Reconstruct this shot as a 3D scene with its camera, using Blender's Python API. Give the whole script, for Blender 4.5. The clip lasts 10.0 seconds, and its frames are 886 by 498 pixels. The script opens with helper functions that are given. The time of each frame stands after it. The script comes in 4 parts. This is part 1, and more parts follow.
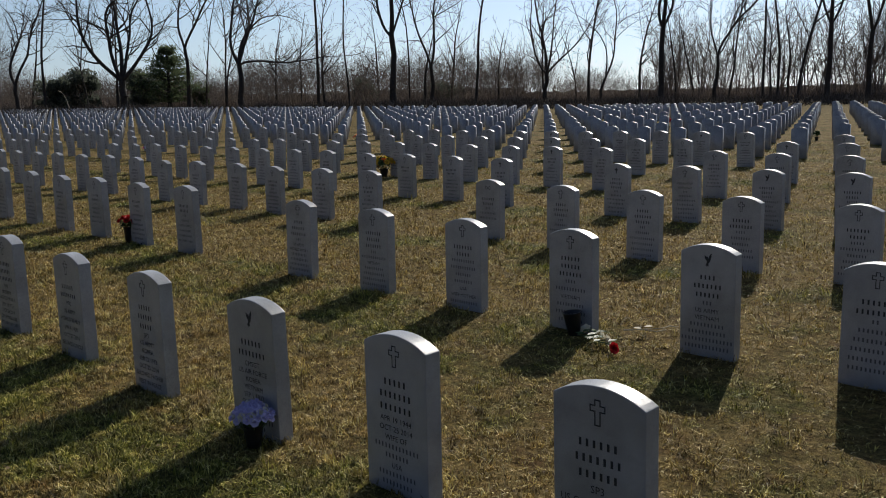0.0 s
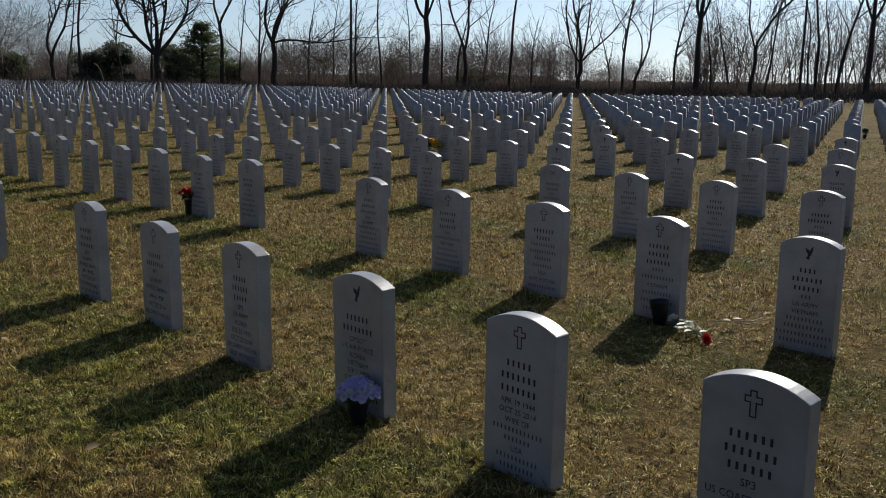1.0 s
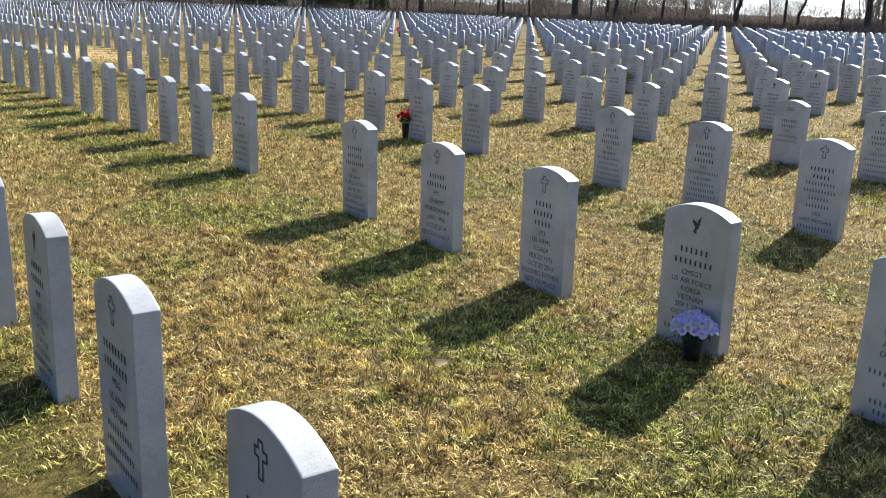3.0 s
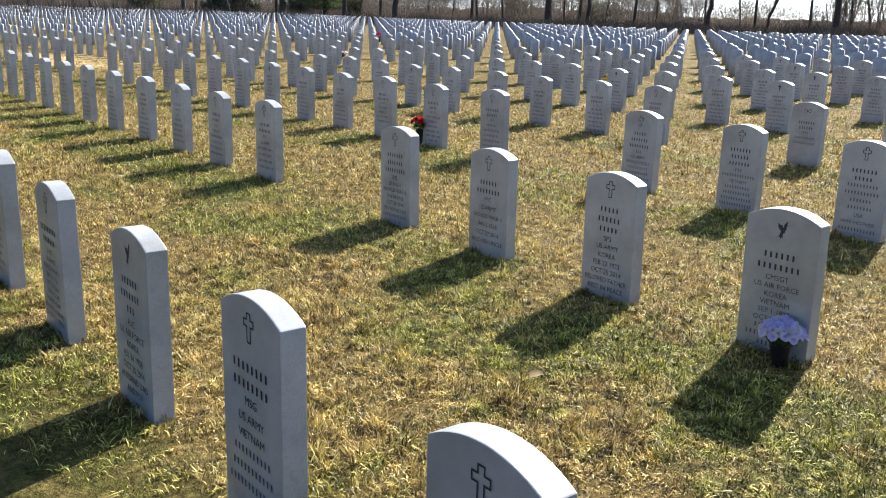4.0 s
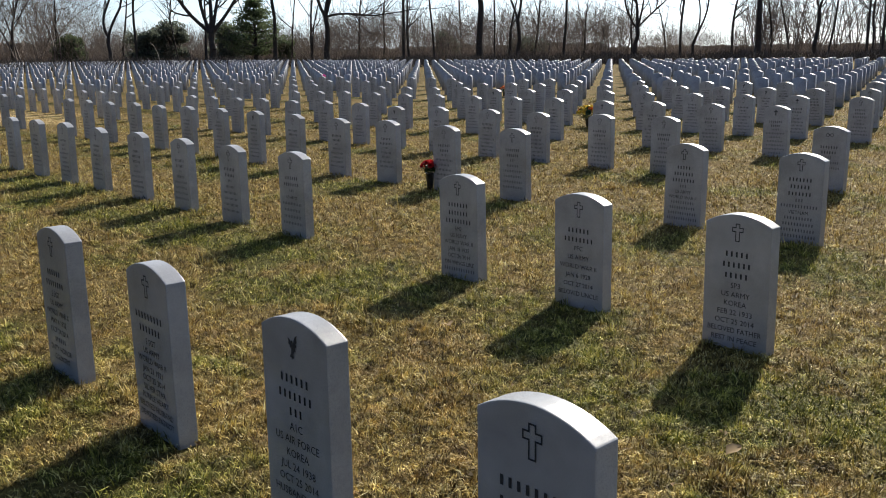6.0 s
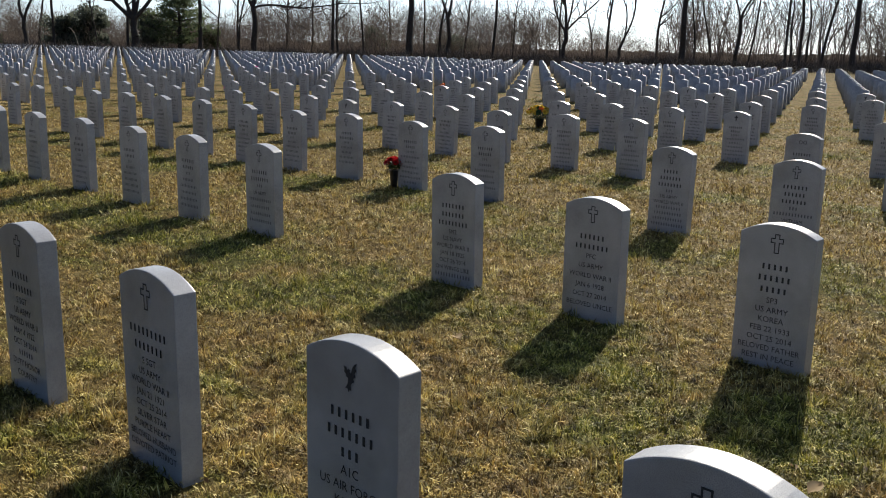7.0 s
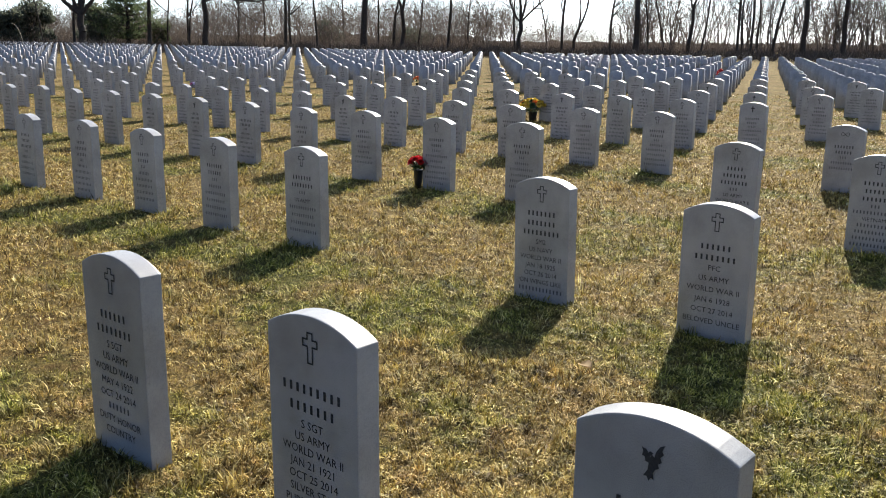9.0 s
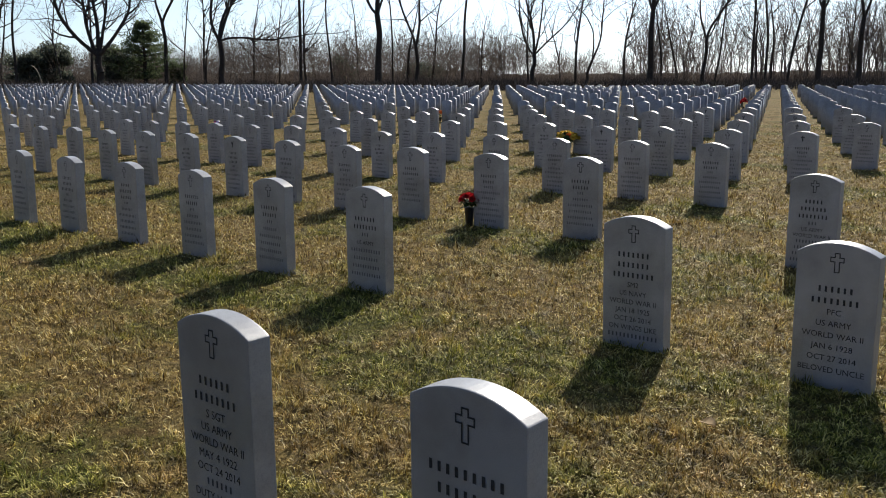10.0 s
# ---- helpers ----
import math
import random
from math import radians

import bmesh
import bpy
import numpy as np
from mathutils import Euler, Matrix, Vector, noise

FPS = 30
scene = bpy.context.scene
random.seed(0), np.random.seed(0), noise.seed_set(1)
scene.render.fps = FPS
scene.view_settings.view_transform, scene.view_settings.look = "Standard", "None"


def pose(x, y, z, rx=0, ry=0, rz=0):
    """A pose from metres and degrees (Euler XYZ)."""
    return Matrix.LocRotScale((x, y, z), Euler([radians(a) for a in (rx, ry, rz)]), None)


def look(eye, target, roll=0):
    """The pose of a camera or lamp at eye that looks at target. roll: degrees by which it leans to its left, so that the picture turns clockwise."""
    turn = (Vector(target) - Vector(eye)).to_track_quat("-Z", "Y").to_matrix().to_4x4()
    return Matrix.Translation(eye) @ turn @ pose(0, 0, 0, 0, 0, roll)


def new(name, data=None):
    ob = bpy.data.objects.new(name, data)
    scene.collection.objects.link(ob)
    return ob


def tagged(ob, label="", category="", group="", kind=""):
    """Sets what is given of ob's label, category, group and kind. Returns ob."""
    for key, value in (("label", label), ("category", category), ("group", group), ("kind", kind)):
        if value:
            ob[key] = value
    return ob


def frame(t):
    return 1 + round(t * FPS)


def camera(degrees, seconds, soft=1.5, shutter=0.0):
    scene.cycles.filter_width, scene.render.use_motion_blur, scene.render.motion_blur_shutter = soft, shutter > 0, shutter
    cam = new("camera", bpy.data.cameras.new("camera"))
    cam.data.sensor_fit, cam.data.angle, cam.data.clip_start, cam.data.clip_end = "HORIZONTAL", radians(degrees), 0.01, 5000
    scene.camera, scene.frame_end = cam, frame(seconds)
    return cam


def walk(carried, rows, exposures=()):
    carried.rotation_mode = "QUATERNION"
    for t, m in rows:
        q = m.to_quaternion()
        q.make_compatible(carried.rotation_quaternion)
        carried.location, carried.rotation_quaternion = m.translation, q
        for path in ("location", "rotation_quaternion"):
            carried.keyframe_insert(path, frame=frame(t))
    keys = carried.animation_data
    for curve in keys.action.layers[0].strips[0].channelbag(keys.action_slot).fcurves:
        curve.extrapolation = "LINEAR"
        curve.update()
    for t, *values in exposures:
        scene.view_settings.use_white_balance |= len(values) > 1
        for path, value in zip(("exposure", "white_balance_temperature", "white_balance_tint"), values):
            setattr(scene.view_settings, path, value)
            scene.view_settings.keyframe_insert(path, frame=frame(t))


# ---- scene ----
cam = camera(51.84, 10.0, soft=0.98)
PATH = [
    (0, (3.351, 0.182, 1.499), (1.982, 1.602, 1.164), -1.16),
    (0.5, (3.136, 0.132, 1.474), (1.729, 1.512, 1.130), -0.74),
    (1, (3.023, -0.039, 1.461), (1.622, 1.341, 1.095), 0.76),
    (1.5, (2.920, -0.269, 1.465), (1.470, 1.040, 1.033), 0.67),
    (2, (2.752, -0.413, 1.428), (1.196, 0.742, 0.935), 0.15),
    (2.5, (2.545, -0.521, 1.415), (0.953, 0.578, 0.909), 0.29),
    (2.7, (2.472, -0.557, 1.400), (0.888, 0.553, 0.893), 1.10),
    (3.8, (2.133, -0.908, 1.382), (0.625, 0.294, 0.852), 1.87),
    (4, (2.048, -0.957, 1.376), (0.523, 0.235, 0.872), 1.52),
    (4.5, (1.808, -1.051, 1.392), (0.274, 0.157, 0.959), 0.74),
    (5, (1.609, -1.172, 1.377), (0.105, 0.077, 0.953), 1.18),
    (5.5, (1.405, -1.300, 1.390), (-0.066, -0.017, 0.952), -0.27),
    (5.7, (1.330, -1.315, 1.391), (-0.136, -0.025, 0.957), -1.00),
    (6.8, (0.741, -1.285, 1.329), (-0.638, 0.103, 0.916), 1.69),
    (7, (0.626, -1.330, 1.331), (-0.707, 0.098, 0.901), 1.27),
    (7.5, (0.428, -1.408, 1.325), (-0.839, 0.064, 0.849), 0.85),
    (8, (0.202, -1.385, 1.315), (-1.070, 0.076, 0.817), -0.01),
    (8.5, (0.002, -1.393, 1.315), (-1.297, 0.047, 0.825), 0.24),
    (9, (-0.230, -1.423, 1.317), (-1.485, 0.070, 0.873), 0.69),
    (9.5, (-0.443, -1.468, 1.336), (-1.680, 0.046, 0.918), 0.38),
    (10, (-0.677, -1.423, 1.313), (-1.965, 0.060, 0.940), -0.38),
]
walk(cam, [(t, look(eye, target, roll)) for t, eye, target, roll in PATH],
     [(0.0, -0.25, 6500, 10), (1.2, -0.28, 6450, 9), (2.0, 0.72, 6400, 8), (2.6, 1.5, 6400, 8), (4.2, 1.58, 6450, 9), (4.5, 1.15, 6550, 10), (5.0, 0.72, 6600, 10), (5.7, 0.62, 6650, 10),
      (7.5, 0.46, 6750, 10), (8.0, 0.87, 6750, 10), (8.3, 0.97, 6750, 10), (9.0, 1.15, 6800, 10), (9.5, 0.57, 6800, 10), (10.0, 0.36, 6620, 10)])

# ---- light ----
SUN_AZ, SUN_EL = 20.0, 32.5          # degrees left of +y, degrees above the ground
world = bpy.data.worlds.new("sky")
scene.world = world
world.use_nodes = True
wn = world.node_tree.nodes
sky = wn.new("ShaderNodeTexSky")
sky.sky_type = "NISHITA"
sky.sun_disc = False
sky.sun_elevation, sky.sun_rotation = radians(SUN_EL), radians(-SUN_AZ)
sky.air_density, sky.dust_density, sky.ozone_density = 1.0, 0.6, 3.0
wn["Background"].inputs["Strength"].default_value = 0.048
SUNWARD = (-math.sin(radians(SUN_AZ)) * math.cos(radians(SUN_EL)), math.cos(radians(SUN_AZ)) * math.cos(radians(SUN_EL)), math.sin(radians(SUN_EL)))


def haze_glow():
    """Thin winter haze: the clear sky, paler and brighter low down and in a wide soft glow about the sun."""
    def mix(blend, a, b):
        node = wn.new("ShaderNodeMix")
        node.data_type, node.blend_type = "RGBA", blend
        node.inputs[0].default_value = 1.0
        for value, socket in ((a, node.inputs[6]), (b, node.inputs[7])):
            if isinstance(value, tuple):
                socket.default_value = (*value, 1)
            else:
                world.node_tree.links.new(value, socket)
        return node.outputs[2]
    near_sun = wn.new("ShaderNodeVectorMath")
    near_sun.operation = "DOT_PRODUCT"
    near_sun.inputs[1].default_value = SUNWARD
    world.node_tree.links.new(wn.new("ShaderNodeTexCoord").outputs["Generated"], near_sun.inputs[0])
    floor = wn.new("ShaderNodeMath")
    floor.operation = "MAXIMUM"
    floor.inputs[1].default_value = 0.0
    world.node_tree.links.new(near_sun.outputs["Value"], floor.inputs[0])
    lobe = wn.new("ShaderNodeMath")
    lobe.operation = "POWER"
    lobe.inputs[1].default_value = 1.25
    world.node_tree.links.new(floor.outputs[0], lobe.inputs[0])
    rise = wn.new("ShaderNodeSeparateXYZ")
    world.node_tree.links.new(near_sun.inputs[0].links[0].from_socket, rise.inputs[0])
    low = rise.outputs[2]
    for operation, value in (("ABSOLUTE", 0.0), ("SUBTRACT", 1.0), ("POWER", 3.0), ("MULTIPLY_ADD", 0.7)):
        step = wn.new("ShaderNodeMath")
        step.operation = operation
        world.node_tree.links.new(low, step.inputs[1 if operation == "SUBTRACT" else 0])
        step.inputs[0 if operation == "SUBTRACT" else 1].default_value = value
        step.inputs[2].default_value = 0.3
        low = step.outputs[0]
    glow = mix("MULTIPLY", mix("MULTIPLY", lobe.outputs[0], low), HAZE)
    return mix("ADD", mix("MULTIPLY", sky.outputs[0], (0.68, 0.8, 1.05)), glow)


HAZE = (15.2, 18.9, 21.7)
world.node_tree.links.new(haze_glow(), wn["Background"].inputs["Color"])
sun = new("sun", bpy.data.lights.new("sun", "SUN"))
sun.data.energy, sun.data.angle, sun.data.color = 5.2, radians(0.5), (1.0, 0.94, 0.84)
sun.matrix_world = look(Vector(SUNWARD) * 60, (0, 0, 0))


# ---- materials ----
class Nodes:
    """A material with a principled surface and short calls for its nodes."""

    def __init__(self, name, colour, rough=0.8, metal=0.0):
        self.mat = bpy.data.materials.new(name)
        self.mat.use_nodes = True
        self.tree = self.mat.node_tree
        self.bsdf = self.tree.nodes["Principled BSDF"]
        self.bsdf.inputs["Base Color"].default_value = (*colour, 1)
        self.bsdf.inputs["Roughness"].default_value = rough
        self.bsdf.inputs["Metallic"].default_value = metal

    def add(self, kind, **inputs):
        node = self.tree.nodes.new(kind)
        for key, value in inputs.items():
            node.inputs[key.replace("_", " ")].default_value = value
        return node

    def link(self, a, b):
        self.tree.links.new(a, b)

    def noise(self, scale, detail=4.0, rough=0.6, space="Object"):
        node = self.add("ShaderNodeTexNoise", Scale=scale, Detail=detail, Roughness=rough)
        if space == "World":
            self.link(self.add("ShaderNodeNewGeometry").outputs["Position"], node.inputs["Vector"])
        else:
            self.link(self.add("ShaderNodeTexCoord").outputs["Object"], node.inputs["Vector"])
        return node.outputs["Fac"]

    def ramp(self, fac, stops):
        node = self.add("ShaderNodeValToRGB")
        el = node.color_ramp.elements
        while len(el) < len(stops):
            el.new(0.5)
        for e, (at, colour) in zip(el, stops):
            e.position, e.color = at, (*colour, 1)
        self.link(fac, node.inputs["Fac"])
        return node.outputs["Color"]

    def mix(self, fac, a, b, blend="MIX"):
        node = self.add("ShaderNodeMix")
        node.data_type, node.blend_type = "RGBA", blend
        for value, socket in ((fac, node.inputs[0]), (a, node.inputs[6]), (b, node.inputs[7])):
            if isinstance(value, (int, float)):
                socket.default_value = value
            elif isinstance(value, tuple):
                socket.default_value = (*value, 1)
            else:
                self.link(value, socket)
        return node.outputs[2]

    def colour(self, socket):
        self.link(socket, self.bsdf.inputs["Base Color"])
        return self

    def bump(self, fac, strength, distance):
        node = self.add("ShaderNodeBump", Strength=strength, Distance=distance)
        self.link(fac, node.inputs["Height"])
        self.link(node.outputs["Normal"], self.bsdf.inputs["Normal"])
        return self

    def thin(self, share):
        """Lets part of the light through, as leaves and blades do."""
        tr = self.add("ShaderNodeBsdfTranslucent")
        base = self.bsdf.inputs["Base Color"]
        if base.links:
            self.link(base.links[0].from_socket, tr.inputs["Color"])
        else:
            tr.inputs["Color"].default_value = base.default_value
        both = self.add("ShaderNodeMixShader", Fac=share)
        self.link(self.bsdf.outputs[0], both.inputs[1])
        self.link(tr.outputs[0], both.inputs[2])
        self.link(both.outputs[0], self.tree.nodes["Material Output"].inputs["Surface"])
        return self


def granite_material():
    n = Nodes("pale_stone", (0.6, 0.6, 0.6), 0.36)
    n.bsdf.inputs["Specular IOR Level"].default_value = 0.62
    speck = n.ramp(n.noise(420, 3, 0.7), [(0.34, (0.27, 0.275, 0.295)), (0.5, (0.44, 0.442, 0.45)), (0.7, (0.54, 0.54, 0.545))])
    cloud = n.ramp(n.noise(5, 5, 0.6), [(0.3, (0.74, 0.74, 0.755)), (0.68, (1.03, 1.03, 1.02))])
    stain = n.ramp(n.noise(1.7, 6, 0.7, "World"), [(0.38, (0.8, 0.79, 0.75)), (0.55, (1, 1, 1))])
    info = n.add("ShaderNodeObjectInfo")
    tone = n.ramp(info.outputs["Random"], [(0.0, (0.9, 0.9, 0.92)), (1.0, (1, 1, 1))])
    col = n.mix(1.0, n.mix(1.0, n.mix(1.0, speck, cloud, "MULTIPLY"), stain, "MULTIPLY"), tone, "MULTIPLY")
    return n.colour(col).bump(n.noise(500, 3, 0.7), 0.25, 0.0015).mat


def letter_material(name, pale):
    n = Nodes(name, (0.03, 0.03, 0.035), 0.75)
    return n.colour(n.ramp(n.noise(160, 4, 0.7), [(0.35, (0.022 * pale, 0.022 * pale, 0.026 * pale)), (0.75, (0.052 * pale, 0.052 * pale, 0.058 * pale))])).mat


def greener(n, soft):
    """Where the turf is greener: blotches, and a band along each row where the stones keep the lawn from drying."""
    place = n.add("ShaderNodeSeparateXYZ")
    n.link(n.add("ShaderNodeNewGeometry").outputs["Position"], place.inputs[0])
    band = place.outputs[1]
    for operation, value in (("MULTIPLY_ADD", (2 * math.pi / 2.385, 1.25)), ("COSINE", ()), ("MULTIPLY_ADD", (-0.055, 0.0))):
        step = n.add("ShaderNodeMath")
        step.operation = operation
        n.link(band, step.inputs[0])
        for k, v in enumerate(value):
            step.inputs[k + 1].default_value = v
        band = step.outputs[0]
    dry = n.add("ShaderNodeMapRange")
    n.link(place.outputs[1], dry.inputs["Value"])
    for key, value in (("From Min", 2.0), ("From Max", 6.0), ("To Min", 0.0), ("To Max", 0.05)):
        dry.inputs[key].default_value = value
    join = n.add("ShaderNodeMath")
    n.link(band, join.inputs[0])
    n.link(dry.outputs[0], join.inputs[1])
    band = total = join.outputs[0]
    for source in (n.noise(1.15, 3, 0.6, "World"), n.noise(7.0, 4, 0.7, "World")):
        share = n.add("ShaderNodeMath")
        share.operation = "MULTIPLY_ADD"
        share.inputs[1].default_value = 0.62 if total is band else 0.38
        n.link(source, share.inputs[0])
        n.link(total, share.inputs[2])
        total = share.outputs[0]
    return n.ramp(total, [(0.475 - soft, (0, 0, 0)), (0.475 + soft, (1, 1, 1))])


def turf_material():
    n = Nodes("turf_ground", (0.2, 0.17, 0.08), 0.95)
    n.bsdf.inputs["Specular IOR Level"].default_value = 0.05
    fine = n.ramp(n.noise(22, 8, 0.85, "World"), [(0.36, (0.16, 0.14, 0.11)), (0.5, (0.75, 0.75, 0.75)), (0.66, (1.5, 1.45, 1.35))])
    thatch = n.ramp(n.noise(4.5, 6, 0.7, "World"), [(0.35, (0.14, 0.085, 0.036)), (0.5, (0.22, 0.155, 0.06)), (0.68, (0.32, 0.245, 0.1))])
    turf = n.mix(1.0, n.mix(greener(n, 0.1), (0.1, 0.1, 0.028), thatch), fine, "MULTIPLY")
    # the worn, bare straw of the crossing between two blocks of graves
    move = n.add("ShaderNodeMapping", Location=(22.4, -6.2, 0.0))
    n.link(n.add("ShaderNodeNewGeometry").outputs["Position"], move.inputs["Vector"])
    shrink = n.add("ShaderNodeVectorMath")
    shrink.operation = "MULTIPLY"
    shrink.inputs[1].default_value = (0.28, 0.85, 0.0)
    n.link(move.outputs[0], shrink.inputs[0])
    reach = n.add("ShaderNodeVectorMath")
    reach.operation = "LENGTH"
    n.link(shrink.outputs[0], reach.inputs[0])
    ragged = n.add("ShaderNodeMath")
    ragged.operation = "MULTIPLY"
    n.link(reach.outputs["Value"], ragged.inputs[0])
    n.link(n.noise(1.8, 5, 0.7, "World"), ragged.inputs[1])
    worn = n.ramp(ragged.outputs[0], [(0.0, (0.9, 0.9, 0.9)), (0.35, (0.85, 0.85, 0.85)), (0.62, (0, 0, 0))])
    return n.colour(n.mix(worn, turf, n.ramp(n.noise(9, 6, 0.75, "World"), [(0.35, (0.34, 0.23, 0.1)), (0.65, (0.58, 0.44, 0.22))]))).bump(n.noise(38, 6, 0.75, "World"), 1.0, 0.03).mat


def blade_material():
    n = Nodes("grass_blade", (0.2, 0.18, 0.07), 0.65)
    n.bsdf.inputs["Specular IOR Level"].default_value = 0.18
    geo = n.add("ShaderNodeNewGeometry")
    straw = n.ramp(geo.outputs["Random Per Island"], [(0.0, (0.1, 0.062, 0.02)), (0.35, (0.36, 0.26, 0.07)), (0.78, (0.64, 0.51, 0.16)), (1.0, (0.95, 0.87, 0.47))])
    brown = n.ramp(geo.outputs["Random Per Island"], [(0.0, (0.09, 0.048, 0.02)), (0.5, (0.34, 0.215, 0.07)), (1.0, (0.66, 0.48, 0.22))])
    straw = n.mix(n.ramp(n.noise(4.5, 5, 0.7, "World"), [(0.42, (0, 0, 0)), (0.62, (0.85, 0.85, 0.85))]), straw, brown)
    green = n.ramp(geo.outputs["Random Per Island"], [(0.0, (0.05, 0.065, 0.012)), (0.45, (0.235, 0.245, 0.04)), (0.8, (0.45, 0.415, 0.095)), (1.0, (0.78, 0.7, 0.28))])
    # Noise paints shade between tufts, and brighter clumps, into the blade colour.
    tuft_shade = n.ramp(n.noise(13, 5, 0.75, "World"), [(0.38, (0.17, 0.16, 0.13)), (0.49, (0.78, 0.78, 0.78)), (0.64, (1.5, 1.46, 1.36))])
    return n.colour(n.mix(1.0, n.mix(greener(n, 0.05), green, straw), tuft_shade, "MULTIPLY")).thin(0.2).mat


def bark_material():
    n = Nodes("bark", (0.09, 0.075, 0.06), 0.9)
    return n.colour(n.ramp(n.noise(3.0, 6, 0.7), [(0.3, (0.022, 0.019, 0.018)), (0.7, (0.062, 0.053, 0.046))])).bump(n.noise(14, 5, 0.7), 0.6, 0.03).mat


def twig_material(name, low, high, see=0.0):
    n = Nodes(name, low, 0.9)
    n.bsdf.inputs["Specular IOR Level"].default_value = 0.2
    n.colour(n.ramp(n.add("ShaderNodeNewGeometry").outputs["Random Per Island"], [(0.0, low), (1.0, high)]))
    return (n.thin(see) if see else n).mat


def plain_material(name, colour, rough=0.6, vary=0.25, scale=40, see=0.0):
    n = Nodes(name, colour, rough)
    dark = tuple(c * (1 - vary) for c in colour)
    n.colour(n.ramp(n.noise(scale, 4, 0.6), [(0.3, dark), (0.7, colour)]))
    return (n.thin(see) if see else n).mat


STONE, PAINT, FADED, TURF, BLADE, BARK = granite_material(), letter_material("inscription_paint", 1.0), letter_material("worn_paint", 3.0), turf_material(), blade_material(), bark_material()
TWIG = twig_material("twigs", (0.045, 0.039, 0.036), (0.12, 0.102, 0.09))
# Next two: paler than the twigs, with distance haze put into the colour.
HAZED_BRUSH = twig_material("brush", (0.085, 0.07, 0.062), (0.23, 0.187, 0.158), 0.25)
HAZED_BACKWOOD = twig_material("hazed_back_wood", (0.08, 0.07, 0.065), (0.21, 0.182, 0.163), 0.25)
NEEDLE = twig_material("evergreen_needles", (0.05, 0.075, 0.04), (0.19, 0.23, 0.12), 0.55)
DARKLEAF = twig_material("evergreen_leaves", (0.07, 0.085, 0.07), (0.19, 0.21, 0.16), 0.6)
PALEWOOD = twig_material("pale_wood", (0.4, 0.36, 0.28), (0.46, 0.42, 0.34))
DEAD = twig_material("dead_leaf", (0.16, 0.09, 0.04), (0.5, 0.38, 0.22), 0.2)


# ---- mesh helpers ----
def mesh_of(name, verts, faces, material=None, smooth=False):
    me = bpy.data.meshes.new(name)
    me.from_pydata([tuple(v) for v in verts], [], faces)
    if material:
        me.materials.append(material)
    if smooth:
        me.polygons.foreach_set("use_smooth", [True] * len(me.polygons))
    me.update()
    return me


def mesh_arrays(name, verts, loops, sizes, material):
    """A mesh from numpy arrays: points, corner indices, and the number of corners of each face."""
    me = bpy.data.meshes.new(name)
    me.vertices.add(len(verts))
    me.vertices.foreach_set("co", np.asarray(verts, np.float32).ravel())
    me.loops.add(len(loops))
    me.loops.foreach_set("vertex_index", np.asarray(loops, np.int32).ravel())
    me.polygons.add(len(sizes))
    starts = np.concatenate(([0], np.cumsum(sizes)[:-1])).astype(np.int32)
    me.polygons.foreach_set("loop_start", starts)
    me.update(calc_edges=True)
    me.validate()
    me.materials.append(material)
    return me


def from_bmesh(name, bm, material, smooth=False):
    me = bpy.data.meshes.new(name)
    bm.to_mesh(me)
    bm.free()
    me.materials.append(material)
    if smooth:
        me.polygons.foreach_set("use_smooth", [True] * len(me.polygons))
    return me


def part(name, me, parent, label="", at=None, kind=""):
    ob = new(name, me)
    ob.parent = parent
    if at is not None:
        ob.matrix_basis = at
    return tagged(ob, label, "", "", kind)


def tubes(segments, sides):
    """Tapered tubes for (start, end, start radius, end radius); numpy arrays of points and quads."""
    a = np.array([s[0] for s in segments], float)
    b = np.array([s[1] for s in segments], float)
    ra = np.array([s[2] for s in segments], float)[:, None, None]
    rb = np.array([s[3] for s in segments], float)[:, None, None]
    d = b - a
    d /= np.linalg.norm(d, axis=1, keepdims=True) + 1e-9
    ref = np.where(np.abs(d[:, 2:3]) > 0.9, [[1.0, 0, 0]], [[0, 0, 1.0]])
    u = np.cross(d, ref)
    u /= np.linalg.norm(u, axis=1, keepdims=True) + 1e-9
    v = np.cross(d, u)
    ang = np.arange(sides) * 2 * math.pi / sides
    ring = np.cos(ang)[None, :, None] * u[:, None, :] + np.sin(ang)[None, :, None] * v[:, None, :]
    verts = np.concatenate([a[:, None, :] + ring * ra, b[:, None, :] + ring * rb], 1).reshape(-1, 3)
    base = np.arange(len(a))[:, None, None] * 2 * sides
    k = np.arange(sides)
    quad = np.stack([k, (k + 1) % sides, sides + (k + 1) % sides, sides + k], 1)[None]
    return verts, (base + quad).reshape(-1), np.full(len(a) * sides, 4)


def wood_mesh(name, rounds, twigs, material, sides=3):
    """Round limbs, with the finest twigs as tapered strips turned at random, in one mesh."""
    v, l, n = tubes(rounds, sides)
    a, b = np.array([t[0] for t in twigs], float), np.array([t[1] for t in twigs], float)
    turned = np.random.default_rng(len(twigs)).normal(size=a.shape)
    w = np.cross(b - a, turned)
    w /= np.linalg.norm(w, axis=1, keepdims=True) + 1e-9
    ra, rb = np.array([t[2] for t in twigs])[:, None], np.array([t[3] for t in twigs])[:, None]
    strip = np.stack([a - w * ra, a + w * ra, b + w * rb, b - w * rb], 1).reshape(-1, 3)
    return mesh_arrays(name, np.concatenate([v, strip]), np.concatenate([l, np.arange(len(strip)) + len(v)]), np.concatenate([n, np.full(len(twigs), 4)]), material)


def tube_mesh(name, segments, sides, material):
    v, l, s = tubes(segments, sides)
    return mesh_arrays(name, v, l, s, material)


